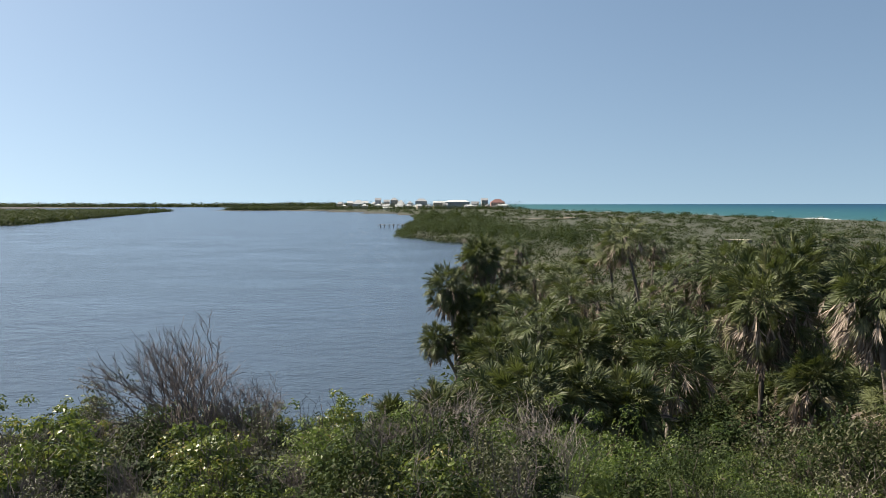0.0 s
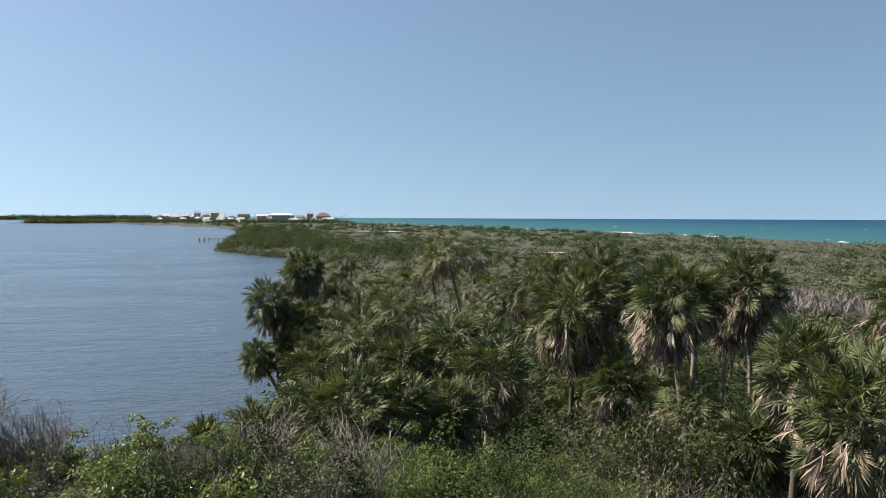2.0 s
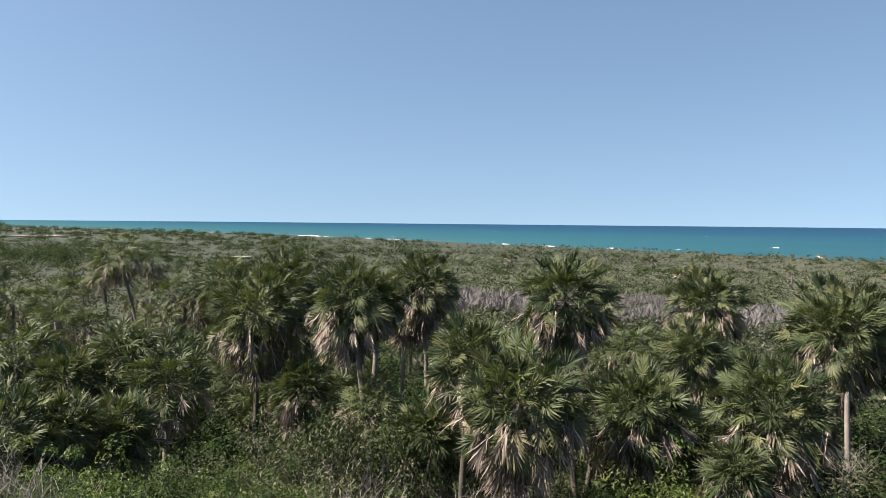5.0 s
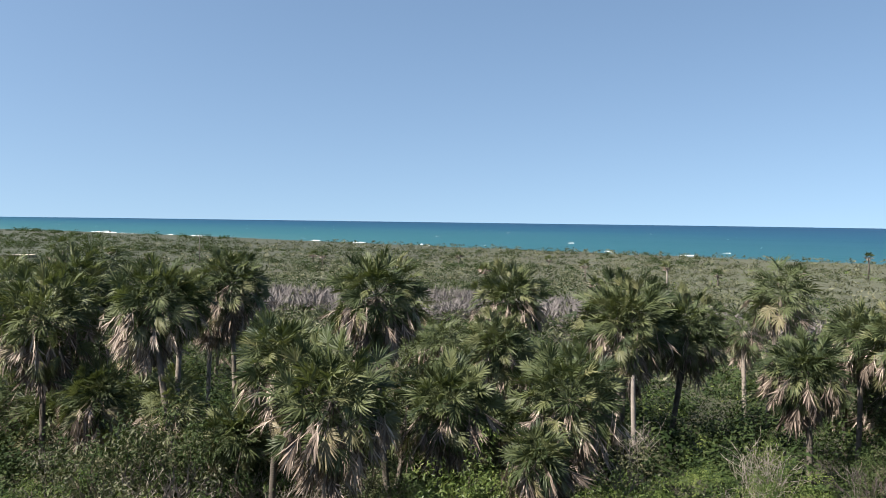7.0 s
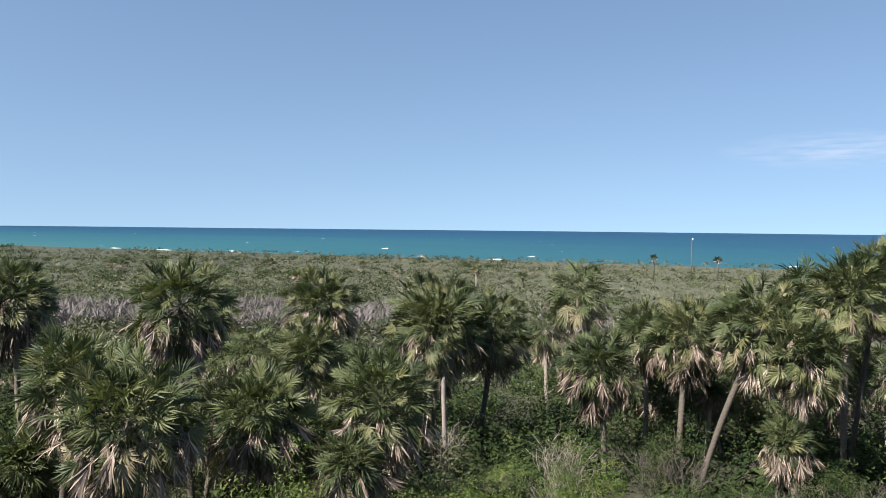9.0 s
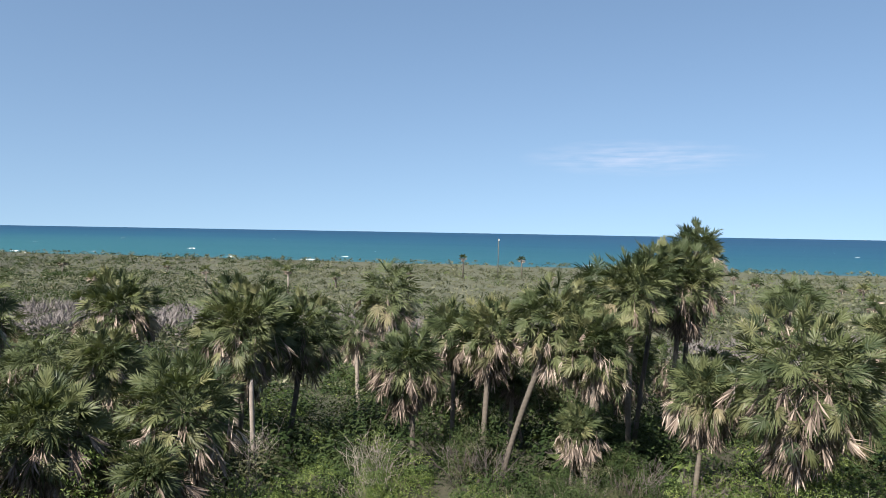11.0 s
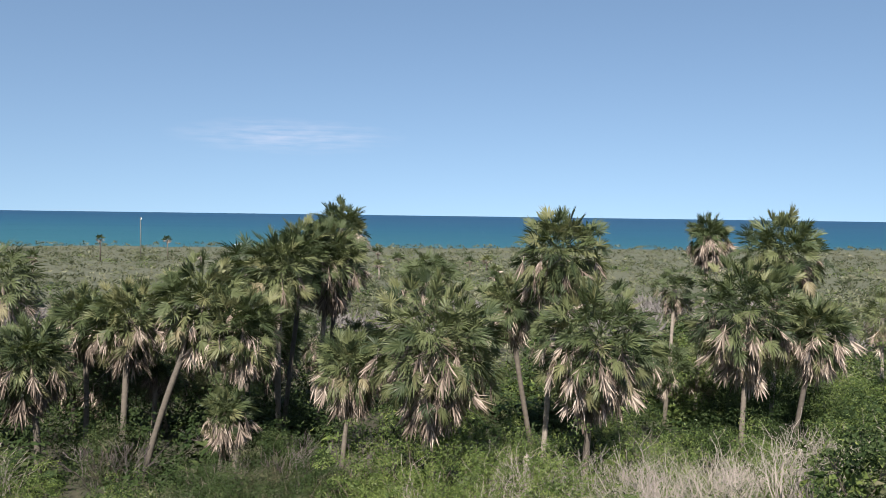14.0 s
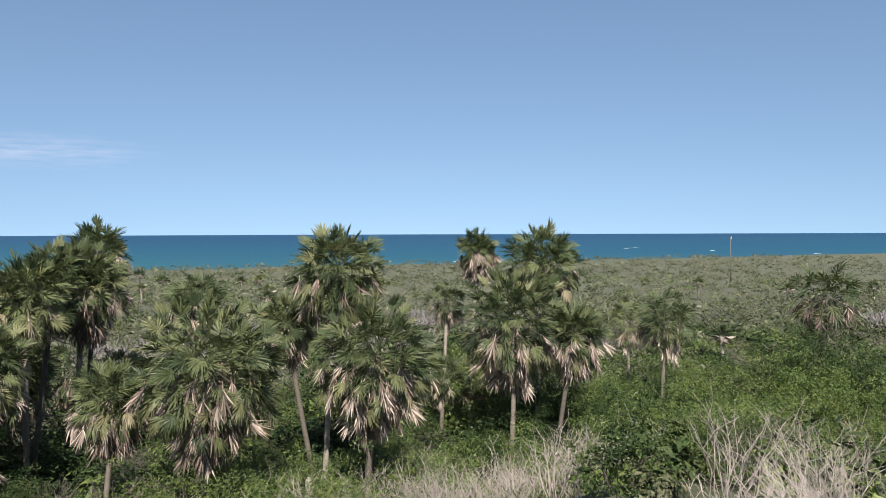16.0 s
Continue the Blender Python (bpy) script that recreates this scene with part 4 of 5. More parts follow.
def plant_shrubs():
    rng = random.Random(77)
    # top of the mound, before the lagoon
    for _ in range(76):
        az, d = rng.uniform(-36, 6), rng.uniform(6.5, 17)
        x, y = polar(az, d)
        shrub(rng.choice(["sea", "sea", "olive", "dark", "bright", "dark"]), x, y, rng.uniform(0.32, 0.58), rng)
    # flanks of the mound and the thicket floor between the palms
    n = 0
    while n < 125:
        az = rng.uniform(2, 148)
        d = 18 + 44 * rng.random() ** 1.3
        x, y = polar(az, d)
        if x < shore_west(y) + 5:
            continue
        n += 1
        pick = rng.choice(["bright", "bright", "bright", "dark", "olive"]) if az > 50 else rng.choice(["bright", "dark", "dark", "olive"])
        # dark leaves only, due east: the shade under tall palms as leaf colour
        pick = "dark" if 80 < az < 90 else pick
        shrub(pick, x, y, rng.uniform(1.0, 1.6) * (1 if d > 30 else 0.75), rng, rng.uniform(0.8, 1.25))
    for az, d, s in ((10, 20, 1.15), (12.5, 21, 1.3), (15, 22, 1.4), (17.5, 23, 1.4), (20, 23, 1.4), (9, 18, 0.9), (22.5, 24, 1.45), (25, 25, 1.4), (28, 25, 1.3), (31, 26, 1.3),
                     (49.5, 26, 2.0), (52, 26.5, 1.9), (47.5, 28, 1.6), (54.5, 28, 1.7), (63, 30, 1.5), (66, 32, 1.6), (60, 31, 1.4), (70, 33, 1.5)):
        shrub("bright", *polar(az, d), s, rng, 1.15)
    for az, d, s in ((97, 35, 1.8), (99.5, 36, 1.9), (102, 35, 1.8), (105, 36, 1.7), (94.5, 35, 1.7), (108, 37, 1.7), (113, 37, 1.8), (117, 38, 1.9), (121, 38, 1.8), (93.5, 30, 1.7), (95.5, 29, 1.6), (98, 31, 1.7), (101, 30, 1.6), (103, 32, 1.6), (78, 32, 1.5), (74, 33, 1.6)):
        shrub("bright", *polar(az, d), s, rng)
    for az, d, s in ((-9.7, 10.4, 0.5), (-8.3, 11, 0.45), (112, 22, 1.0), (117, 24, 1.1), (122, 25, 1.3), (126, 27, 1.4), (104, 27, 1.3), (108, 29, 1.4), (118, 29, 1.3), (130, 30, 1.4), (99, 29, 1.4), (94, 30, 1.5)):
        shrub("bright", *polar(az, d), s, rng)
    for _ in range(30):
        x, y = polar(rng.uniform(116, 147), rng.uniform(37, 60))
        shrub("dark" if drift(x * 2.2, y * 2.2, 5) > 0.25 else "bright", x, y, rng.uniform(1.7, 2.4), rng, rng.uniform(0.9, 1.2))
    for _ in range(24):
        x, y = polar(rng.uniform(117, 147), rng.uniform(51, 60))
        shrub("dark" if drift(x * 2.2, y * 2.2, 5) > 0.25 else rng.choice(["bright", "bright", "olive"]), x, y, rng.uniform(2.1, 2.6), rng, rng.uniform(0.9, 1.15))
    for az, d, s in ((138, 55, 2.5), (139.5, 57, 2.6), (141, 55, 2.6), (142.5, 57, 2.5), (140.3, 59, 2.7)):
        shrub("dark", *polar(az, d), s, rng, 1.3)
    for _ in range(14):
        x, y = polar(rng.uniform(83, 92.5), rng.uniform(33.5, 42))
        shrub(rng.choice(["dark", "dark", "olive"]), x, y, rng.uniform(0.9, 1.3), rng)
    # mostly dark leaves again, for the same shaded hollow
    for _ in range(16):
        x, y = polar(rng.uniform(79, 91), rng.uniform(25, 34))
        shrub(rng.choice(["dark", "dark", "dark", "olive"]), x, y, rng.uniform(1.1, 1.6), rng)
    for az, d, s in ((128, 41, 2.3), (130, 42, 2.2), (126, 42, 2.0), (3, 10, 0.45), (4.5, 10.5, 0.5), (2, 9.2, 0.4), (5.5, 11.5, 0.5), (3.5, 8.6, 0.4), (5.5, 9.4, 0.42), (1, 8.4, 0.36)):
        shrub("olive" if d < 20 else "bright", *polar(az, d), s, rng)
    for _ in range(14):
        x, y = polar(rng.uniform(20, 62), rng.uniform(24, 33))
        shrub(rng.choice(["olive", "bright", "olive"]), x, y, rng.uniform(1.0, 1.5), rng)
    for _ in range(26):
        x, y = polar(rng.uniform(98, 150), rng.uniform(28, 62))
        shrub("dark" if drift(x * 2.2, y * 2.2, 5) > 0.15 else "bright", x, y, rng.uniform(1.2, 2.0), rng, rng.uniform(0.8, 1.1))
    for az, d, s in ((25.5, 31, 2.0), (27.5, 32, 2.2), (29.3, 31, 2.3), (31, 32, 2.2), (32.7, 31.5, 2.3), (34.3, 32.5, 2.2), (36, 32, 2.0), (23.5, 31, 1.9)):
        shrub("dark" if d > 31.2 else "olive", *polar(az, d), s, rng, 1.2)
    for _ in range(8):
        shrub("dark", rng.uniform(2.5, 8), rng.uniform(56, 70), rng.uniform(1.2, 1.8), rng)


plant_shrubs()
join_far_shrubs()


def dome_leaves(x, y, r, h, leaf, per, g, inner=0.5):
    """Single pointed leaves heaped over low, uneven domes at x, y; r, h and leaf are arrays."""
    n = len(x)
    R = lambda a: np.repeat(a, per)
    o = g.normal(size=(n * per, 3))
    o /= np.linalg.norm(o, axis=1, keepdims=True)
    o[:, 2] = np.abs(o[:, 2])
    lump = 1 + 0.28 * np.sin(o[:, 0] * 7 + R(x)) * np.cos(o[:, 1] * 8 + R(y))
    k = (inner + (1 - inner) * g.random(n * per) ** 0.6) * lump
    c = np.stack([R(x) + o[:, 0] * R(r) * k, R(y) + o[:, 1] * R(r) * k, R(land(x, y)) + o[:, 2] * R(h) * k], 1)
    nn = o + np.array([0, 0, 0.45]) + g.normal(size=o.shape) * 0.34
    nn /= np.linalg.norm(nn, axis=1, keepdims=True)
    t = np.cross(nn, g.normal(size=o.shape))
    t /= np.linalg.norm(t, axis=1, keepdims=True) + 1e-9
    b = np.cross(nn, t)
    ln = (R(leaf) * g.uniform(0.6, 1.3, n * per))[:, None]
    v = np.stack([c - t * ln, c + b * ln * 0.62, c + t * ln * 0.9 - b * ln * 0.3], 1).reshape(-1, 3)
    return v, np.arange(n * per * 3).reshape(-1, 3)


def hummocks(name, mat, label, g, n, az0, az1, d0, d1, rmin, rmax, leaf, per):
    """Undergrowth too dense to tell apart: heaps of leaves over low domes."""
    n = int(1.6 * n)
    az, d = np.radians(g.uniform(az0, az1, n)), d0 + (d1 - d0) * g.random(n) ** 1.2
    x, y = d * np.sin(az), d * np.cos(az)
    ok = (x > shore_west(y) + 4) & (drift(x * 2.2, y * 2.2, len(label)) > -0.15)
    if mat is not M_LEAF_DARK:          # due east, lighter growth is thinned: dark leaves stand in for palm shade
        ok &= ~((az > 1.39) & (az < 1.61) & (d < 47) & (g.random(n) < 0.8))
    x, y = x[ok], y[ok]
    r = g.uniform(rmin, rmax, len(x))
    h = r * g.uniform(0.8, 1.5, len(x))
    v, f = dome_leaves(x, y, r, h, np.full(len(x), leaf), per, g, 0.7)
    core, _ = dome_leaves(x, y, r * 0.72, h * 0.72, np.full(len(x), 0.15) * r, 80, g, 0.6)
    v = np.concatenate([v, core])
    f = np.arange(len(v)).reshape(-1, 3)
    stuff(name, v, f, mat, label, "undergrowth")


def plant_dead():
    rng = random.Random(91)
    pale = "pale grey leafless brush with dry bent stems"
    for _ in range(26):
        x, y = polar(rng.uniform(131, 152), rng.uniform(12, 22))
        dead_shrub(DEAD_BENT if rng.random() < 0.6 else DEAD_PALE, x, y, rng.uniform(0.75, 1.1), rng, pale, 40)
    for _ in range(34):
        az = rng.uniform(98, 128)
        x, y = polar(az, rng.uniform(19, 25))
        dead_shrub(DEAD_PALE, x, y, rng.uniform(0.75, 1.05) * (1.3 if az < 106 else 0.9), rng, pale)
    for _ in range(30):
        x, y = polar(rng.uniform(102, 128), rng.uniform(26.5, 33))
        dead_shrub(DEAD_PALE, x, y, rng.uniform(1.1, 1.6), rng, pale)
    for _ in range(8):
        x, y = polar(rng.uniform(60, 130), rng.uniform(28, 42))
        dead_shrub(DEAD_PALE, x, y, rng.uniform(1.0, 1.6), rng, pale)
    for _ in range(14):
        x, y = polar(rng.uniform(58, 100), rng.uniform(36, 46))
        dead_shrub(DEAD_BROWN, x, y, rng.uniform(1.0, 1.7), rng, "brown leafless undergrowth in the shade of the palms")
    for _ in range(14):
        x, y = polar(rng.uniform(-4, 10), rng.uniform(14, 22))
        dead_shrub(DEAD_PALE, x, y, rng.uniform(0.55, 0.8), rng, pale)
    for _ in range(8):
        x, y = polar(rng.uniform(14, 60), rng.uniform(24, 36))
        dead_shrub(DEAD_PALE, x, y, rng.uniform(0.7, 1.2), rng, pale)
    for _ in range(18):
        x, y = polar(rng.uniform(26, 42), rng.uniform(26, 35))
        dead_shrub(DEAD_BENT if rng.random() < 0.5 else DEAD_PALE, x, y, rng.uniform(1.0, 1.5), rng, pale)
    for _ in range(16):
        x, y = polar(rng.uniform(20, 37), rng.uniform(30, 40))
        dead_shrub(DEAD_GREY, x, y, rng.uniform(1.1, 1.8), rng, "grey tangle of leafless branches before the palms")
    for az, d, s in ((27, 29, 2.0), (28.6, 30, 2.3), (30, 29, 2.1), (31.4, 30.5, 2.3), (33, 30, 2.1), (34.5, 31, 2.2), (25, 30, 2.0)):
        dead_shrub(DEAD_GREY, *polar(az, d), s, rng, "tall grey tangle of dead branches before the palms")
    for az, d, s in ((30, 31, 1.5), (32, 32, 1.6), (33.5, 31, 1.4), (31, 33, 1.5), (29, 29, 1.2)):
        dead_shrub(DEAD_BENT, *polar(az, d), s, rng, "tangle of pale fallen dead branches in the thicket")
    for az, d, s in ((-18.2, 12.6, 0.95), (-17.2, 12.9, 1.05), (-16.4, 12.4, 0.85), (-15, 13, 0.6), (-13.8, 13.2, 0.68), (-12.4, 13.2, 0.62), (-28, 11.5, 0.45), (-26, 11.5, 0.4), (-30, 11, 0.45), (-23.5, 11.5, 0.45), (-27, 9.5, 0.35), (-21, 9.5, 0.35), (-16, 9, 0.32), (-10, 9.5, 0.34), (-6, 11, 0.4), (-13, 11, 0.38), (-3, 12, 0.45)):
        x, y = polar(az, d)
        dead_shrub(DEAD_DARK, x, y, s, rng, "dark leafless shrub with fine upright twigs", 20)


plant_dead()


def plant_twigs():
    rng = random.Random(52)
    up = [dead_mesh(s, 9, 1.3, 0.35, M_DARKTWIG, 0.008, 4) for s in (38, 39, 40)]
    for _ in range(34):
        x, y = polar(rng.uniform(-34, 6), rng.uniform(7.5, 15))
        dead_shrub(up, x, y, rng.uniform(0.7, 1.05), rng, "thin grey leafless stems among the shrubs")


plant_twigs()


# ---- scrub plain, thickets, far woods: one object each ----
def fan_tufts(xs, ys, zs, size, blades, rng, up=0.9):
    """Tufts of pointed leaves: triangles that start at a point and spread."""
    n = len(xs)
    c = np.repeat(np.stack([xs, ys, zs], 1), blades, 0)
    s = np.repeat(size, blades)[:, None]
    a = rng.uniform(0, 2 * np.pi, n * blades)
    e = rng.uniform(0.0, 1.4, n * blades)
    d = np.stack([np.cos(a) * np.cos(e), np.sin(a) * np.cos(e), np.sin(e) * up], 1)
    t = rng.normal(size=(n * blades, 3))
    t = np.cross(d, t)
    t /= np.linalg.norm(t, axis=1, keepdims=True) + 1e-9
    ln = s * rng.uniform(0.55, 1.1, (n * blades, 1))
    root = c + d * ln * 0.25
    w = ln * rng.uniform(0.10, 0.22, (n * blades, 1))
    v = np.stack([root, c + d * ln * 0.6 + t * w, c + d * ln - np.array([0, 0, 1]) * ln * 0.12], 1).reshape(-1, 3)
    return v, np.arange(n * blades * 3).reshape(-1, 3)


def build_undergrowth():
    g = np.random.default_rng(17)
    u = "undergrowth"
    # fill between and behind palms: shade of the gaps put into dark leaves
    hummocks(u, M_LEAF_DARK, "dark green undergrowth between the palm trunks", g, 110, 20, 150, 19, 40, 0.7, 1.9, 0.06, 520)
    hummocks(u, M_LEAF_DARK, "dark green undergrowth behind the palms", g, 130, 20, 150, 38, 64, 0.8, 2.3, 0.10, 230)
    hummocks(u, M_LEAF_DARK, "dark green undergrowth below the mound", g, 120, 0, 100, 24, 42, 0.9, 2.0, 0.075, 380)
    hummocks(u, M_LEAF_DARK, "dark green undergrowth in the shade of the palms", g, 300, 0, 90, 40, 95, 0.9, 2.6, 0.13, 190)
    hummocks(u, M_LEAF_DARK, "dark bushes in the scrub plain", g, 200, 60, 150, 42, 120, 0.8, 2.4, 0.15, 90)
    hummocks(u, M_LEAF_BRIGHT, "green bushes in the scrub plain", g, 200, 60, 150, 42, 100, 0.7, 2.0, 0.13, 100)
    hummocks(u, M_LEAF_OLIVE, "grey-green bushes in the scrub plain", g, 220, 30, 150, 50, 140, 0.7, 1.7, 0.16, 70)
    hummocks(u, M_LEAF_BRIGHT, "green thicket on the southern plain", g, 120, 106, 150, 52, 100, 1.2, 2.6, 0.13, 90)
    hummocks(u, M_LEAF_DARK, "dark evergreen thicket on the southern plain", g, 200, 106, 150, 50, 105, 1.2, 2.7, 0.14, 90)
    hummocks(u, M_LEAF_OLIVE, "olive thicket on the southern plain", g, 80, 106, 150, 55, 115, 1.0, 2.2, 0.14, 80)
    hummocks(u, M_LEAF_OLIVE, "olive undergrowth on the flanks of the mound", g, 80, 0, 150, 22, 70, 0.7, 1.5, 0.075, 260)
    hummocks(u, M_LEAF_OLIVE, "dry olive growth on top of the mound", g, 50, -40, 8, 8.5, 20, 0.3, 0.5, 0.03, 420)
    hummocks(u, M_LEAF_DARK, "dark low growth between the shrubs of the mound", g, 120, -40, 8, 6.0, 20, 0.3, 0.5, 0.028, 420)
    hummocks(u, M_LEAF_OLIVE, "dry growth below the mound", g, 70, 18, 150, 17, 38, 0.5, 1.2, 0.042, 420)
    hummocks(u, M_LEAF_BRIGHT, "fresh green growth below the mound", g, 90, 10, 150, 18, 36, 0.6, 1.4, 0.05, 460)


build_undergrowth()


def build_thicket_walls():
    """Tall evergreen thicket behind the first palms."""
    g = np.random.default_rng(23)
    for az0, az1, d0, d1, n, big in ((5, 36, 34, 66, 110, 2.9), (38, 64, 38, 56, 40, 2.3), (60, 99, 43, 60, 95, 2.7), (94, 128, 50, 66, 22, 1.8)):
        az, d = np.radians(g.uniform(az0, az1, n)), g.uniform(d0, d1, n)
        x, y = d * np.sin(az), d * np.cos(az)
        ok = x > shore_west(y) + 5
        x, y = x[ok], y[ok]
        r = big * g.uniform(0.6, 1.1, len(x))
        v, f = dome_leaves(x, y, r, r * g.uniform(1.1, 1.6, len(x)), np.full(len(x), 0.115), 540, g, 0.7)
        # the dark leaf colour also stands in for shadow behind the trunks
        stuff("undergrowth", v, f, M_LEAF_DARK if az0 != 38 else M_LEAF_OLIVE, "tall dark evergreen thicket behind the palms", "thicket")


build_thicket_walls()


def plain_points(g, n, az0, az1, d0, d1, west=5, east=22):
    """Random places on the land between two headings and two distances, thinner farther off."""
    az, d = np.radians(g.uniform(az0, az1, n)), d0 * (d1 / d0) ** g.random(n)
    x, y = d * np.sin(az), d * np.cos(az)
    ok = (x > shore_west(y) + west) & (x < shore_east(y) - east)
    return x[ok], y[ok]


def build_scrub():
    g = np.random.default_rng(3)
    x, y = plain_points(g, 12500, -4, 152, 66, 430, 3, 14)
    d = np.hypot(x, y)
    r = (0.5 + 0.0036 * d.clip(0, 500)) * g.uniform(0.6, 1.5, len(x))
    h = 0.95 * g.uniform(0.5, 1.4, len(x)) ** 1.4 * (1 + 0.25 * drift(x, y))
    north = y > (0.55 + 0.5 * g.random(len(x))) * x
    for sel, mat, words in ((~north, M_SCRUB, "olive coastal scrub heaped over the plain"), (north, M_SCRUB_GREEN, "darker green scrub between the lagoon and the sea")):
        v, f = dome_leaves(x[sel], y[sel], r[sel], h[sel], 0.075 + 0.0008 * d[sel].clip(0, 500), 19, g, 0.6)
        stuff("scrub", v, f, mat, words, "scrub")
    # saw palmetto: pale fans in drifts all over the plain
    x, y = plain_points(g, 9000, 24, 152, 60, 420, 6, 8)
    d = np.hypot(x, y)
    keep = drift(x, y, 0.8) > g.uniform(-1.3, 0.35, len(x))
    x, y, d = x[keep], y[keep], d[keep]
    size = g.uniform(0.75, 1.35, len(x)) + 0.0016 * d
    v, f = fan_tufts(x, y, land(x, y) + g.uniform(0.35, 1.0, len(x)), size, 18, g)
    stuff("palmetto", v, f, M_PALMETTO, "sage-green saw palmetto fans all over the plain", "palmetto")
    # rounded bushes, darker, in other drifts
    for n, az0, az1, d0, d1, rlo, rhi, tall, mat, words, seed in (
            (1200, 40, 152, 68, 290, 1.3, 3.4, 0.62, M_LEAF_DARK, "darker rounded bushes standing in the scrub", 2.1),
            (700, 60, 152, 62, 240, 1.3, 3.0, 0.62, M_LEAF_BRIGHT, "fresh green rounded bushes in the scrub", 4.4),
            (2600, 2, 66, 78, 330, 1.2, 3.2, 0.75, M_MANGROVE, "rounded evergreen bushes north of the mound", 3.3),
            (1700, -4, 34, 300, 1150, 2.0, 5.0, 0.7, M_MANGROVE, "far dark bushes between the lagoon and the sea", 1.2)):
        x, y = plain_points(g, n, az0, az1, d0, d1, 6, 34)
        keep = drift(x, y, seed) > g.uniform(-0.9, 0.6, len(x))
        x, y = x[keep], y[keep]
        d = np.hypot(x, y)
        r = g.uniform(rlo, rhi, len(x))
        v, f = dome_leaves(x, y, r, r * tall * g.uniform(0.65, 1.2, len(x)), 0.09 + 0.0009 * d.clip(0, 700), 60, g, 0.7)
        stuff("scrub", v, f, mat, words, "scrub")


build_scrub()


def build_mangroves():
    g = np.random.default_rng(8)
    n = 620
    y = 90 + 740 * g.random(n) ** 1.3
    x = shore_west(y) - 2.5 + g.random(n) ** 2 * 55
    r = (1.8 + 0.004 * y) * g.uniform(0.7, 1.3, n)
    y[420:] = g.uniform(225, 430, 200)
    x[420:] = shore_west(y[420:]) - 2.5 + g.random(200) * 46
    x[:170] = shore_west(y[:170]) - g.uniform(1.0, 4.5, 170)
    v, f = dome_leaves(x, y, r, 2.8 + 1.8 * g.random(n) + 0.06 * (x - shore_west(y)).clip(0, 45), 0.15 + 0.00065 * y, 155, g, 0.65)
    stuff("mangrove", v, f, M_MANGROVE, "dense green mangrove fringe along the lagoon shore", "mangroves")
    n = 2200
    y = 500 + 850 * g.random(n)
    x = -290 - (y - 525) * 0.216 + 8 - g.random(n) ** 2.2 * 330
    n2 = 300
    a, r2 = g.uniform(0, 6.283, n2), np.sqrt(g.random(n2))
    n3 = 900
    x3 = g.uniform(-2600, -160, n3)
    X = np.concatenate([x, -330 + 74 * r2 * np.cos(a), x3])
    Y = np.concatenate([y, 1480 + 68 * r2 * np.sin(a), 2210 - 0.25 * x3 + 160 * g.random(n3)])
    R = np.concatenate([g.uniform(3.5, 7, n), g.uniform(5, 8, n2), g.uniform(14, 24, n3)])
    H = np.concatenate([3.0 + 4.5 * g.random(n), 5 + 4 * g.random(n2), 9 + 5 * g.random(n3)])
    v, f = dome_leaves(X, Y, R, H, R * 0.23, 28, g, 0.6)
    stuff("far_woods", v, f, M_MANGROVE, "low dark wooded islands across the lagoon", "woods")


build_mangroves()


def build_thicket():
    """Bare, lilac-grey thickets in the plain."""
    r, g = random.Random(4), np.random.default_rng(4)
    xs, ys = [], []
    for az, d, w, dd, n in ((38.5, 118, 7, 26, 190), (46, 112, 11, 34, 300), (54, 108, 10, 26, 260), (61, 103, 8, 20, 170), (70, 100, 8, 14, 110), (84, 98, 9, 14, 120), (95, 84, 7, 10, 70), (102, 95, 7, 10, 80), (111, 86, 7, 12, 80), (118, 110, 9, 16, 90), (30, 130, 8, 30, 140), (146, 120, 5, 14, 80), (126, 90, 8, 14, 60)):
        for _ in range(n):
            x, y = polar(az + r.uniform(-w, w) * 0.5, d + r.uniform(-dd, dd) * 0.5)
            xs.append(x)
            ys.append(y)
    xs, ys = np.array(xs), np.array(ys)
    n, k = len(xs), 76
    c = np.repeat(np.stack([xs, ys, land(xs, ys) + 0.2], 1), k, 0)
    a, e = g.uniform(0, 6.283, n * k), g.uniform(-0.05, 1.25, n * k)
    d = np.stack([np.cos(a) * np.cos(e), np.sin(a) * np.cos(e), np.sin(e)], 1)
    h = np.repeat(g.uniform(0.9, 2.7, n), k)[:, None] * g.uniform(0.45, 1.1, (n * k, 1))
    t = np.cross(d, g.normal(size=(n * k, 3)))
    t /= np.linalg.norm(t, axis=1, keepdims=True) + 1e-9
    low = c + d * h * 0.3 * g.random((n * k, 1))
    v = np.stack([low, c + d * h * 0.7 + t * 0.021, c + d * h + g.normal(size=(n * k, 3)) * 0.12], 1).reshape(-1, 3)
    f = np.arange(n * k * 3).reshape(-1, 3)
    stuff("bare_thicket", v, f, M_LILAC, "lilac-grey leafless thicket in the scrub plain", "thicket")


build_thicket()


# ---- bare snags ----
def snag(x, y, h, lean):
    """A dead, broken palm trunk that still stands."""
    rng = random.Random(int(x * 7 + y))
    z = float(land(x, y)) - 0.2
    pts = [(lean * s * s * h, 0.04 * math.sin(5 * s), h * s) for s in (0, 0.2, 0.4, 0.6, 0.8, 0.95, 1.0)]
    ob = new("standing_snag", mesh_from("standing_snag", *tube(pts, [0.17 * rng.uniform(0.85, 1.1) * (1 - 0.25 * i / 6) for i in range(6)] + [0.06], 8), [M_DEADWOOD], True))
    ob.matrix_world = Matrix.Translation((x, y, z)) @ pose(0, 0, 0, 0, 0, rng.uniform(0, 360))
    tagged(ob, "bleached bare dead palm trunk standing in the thicket", "dead tree", "snags")


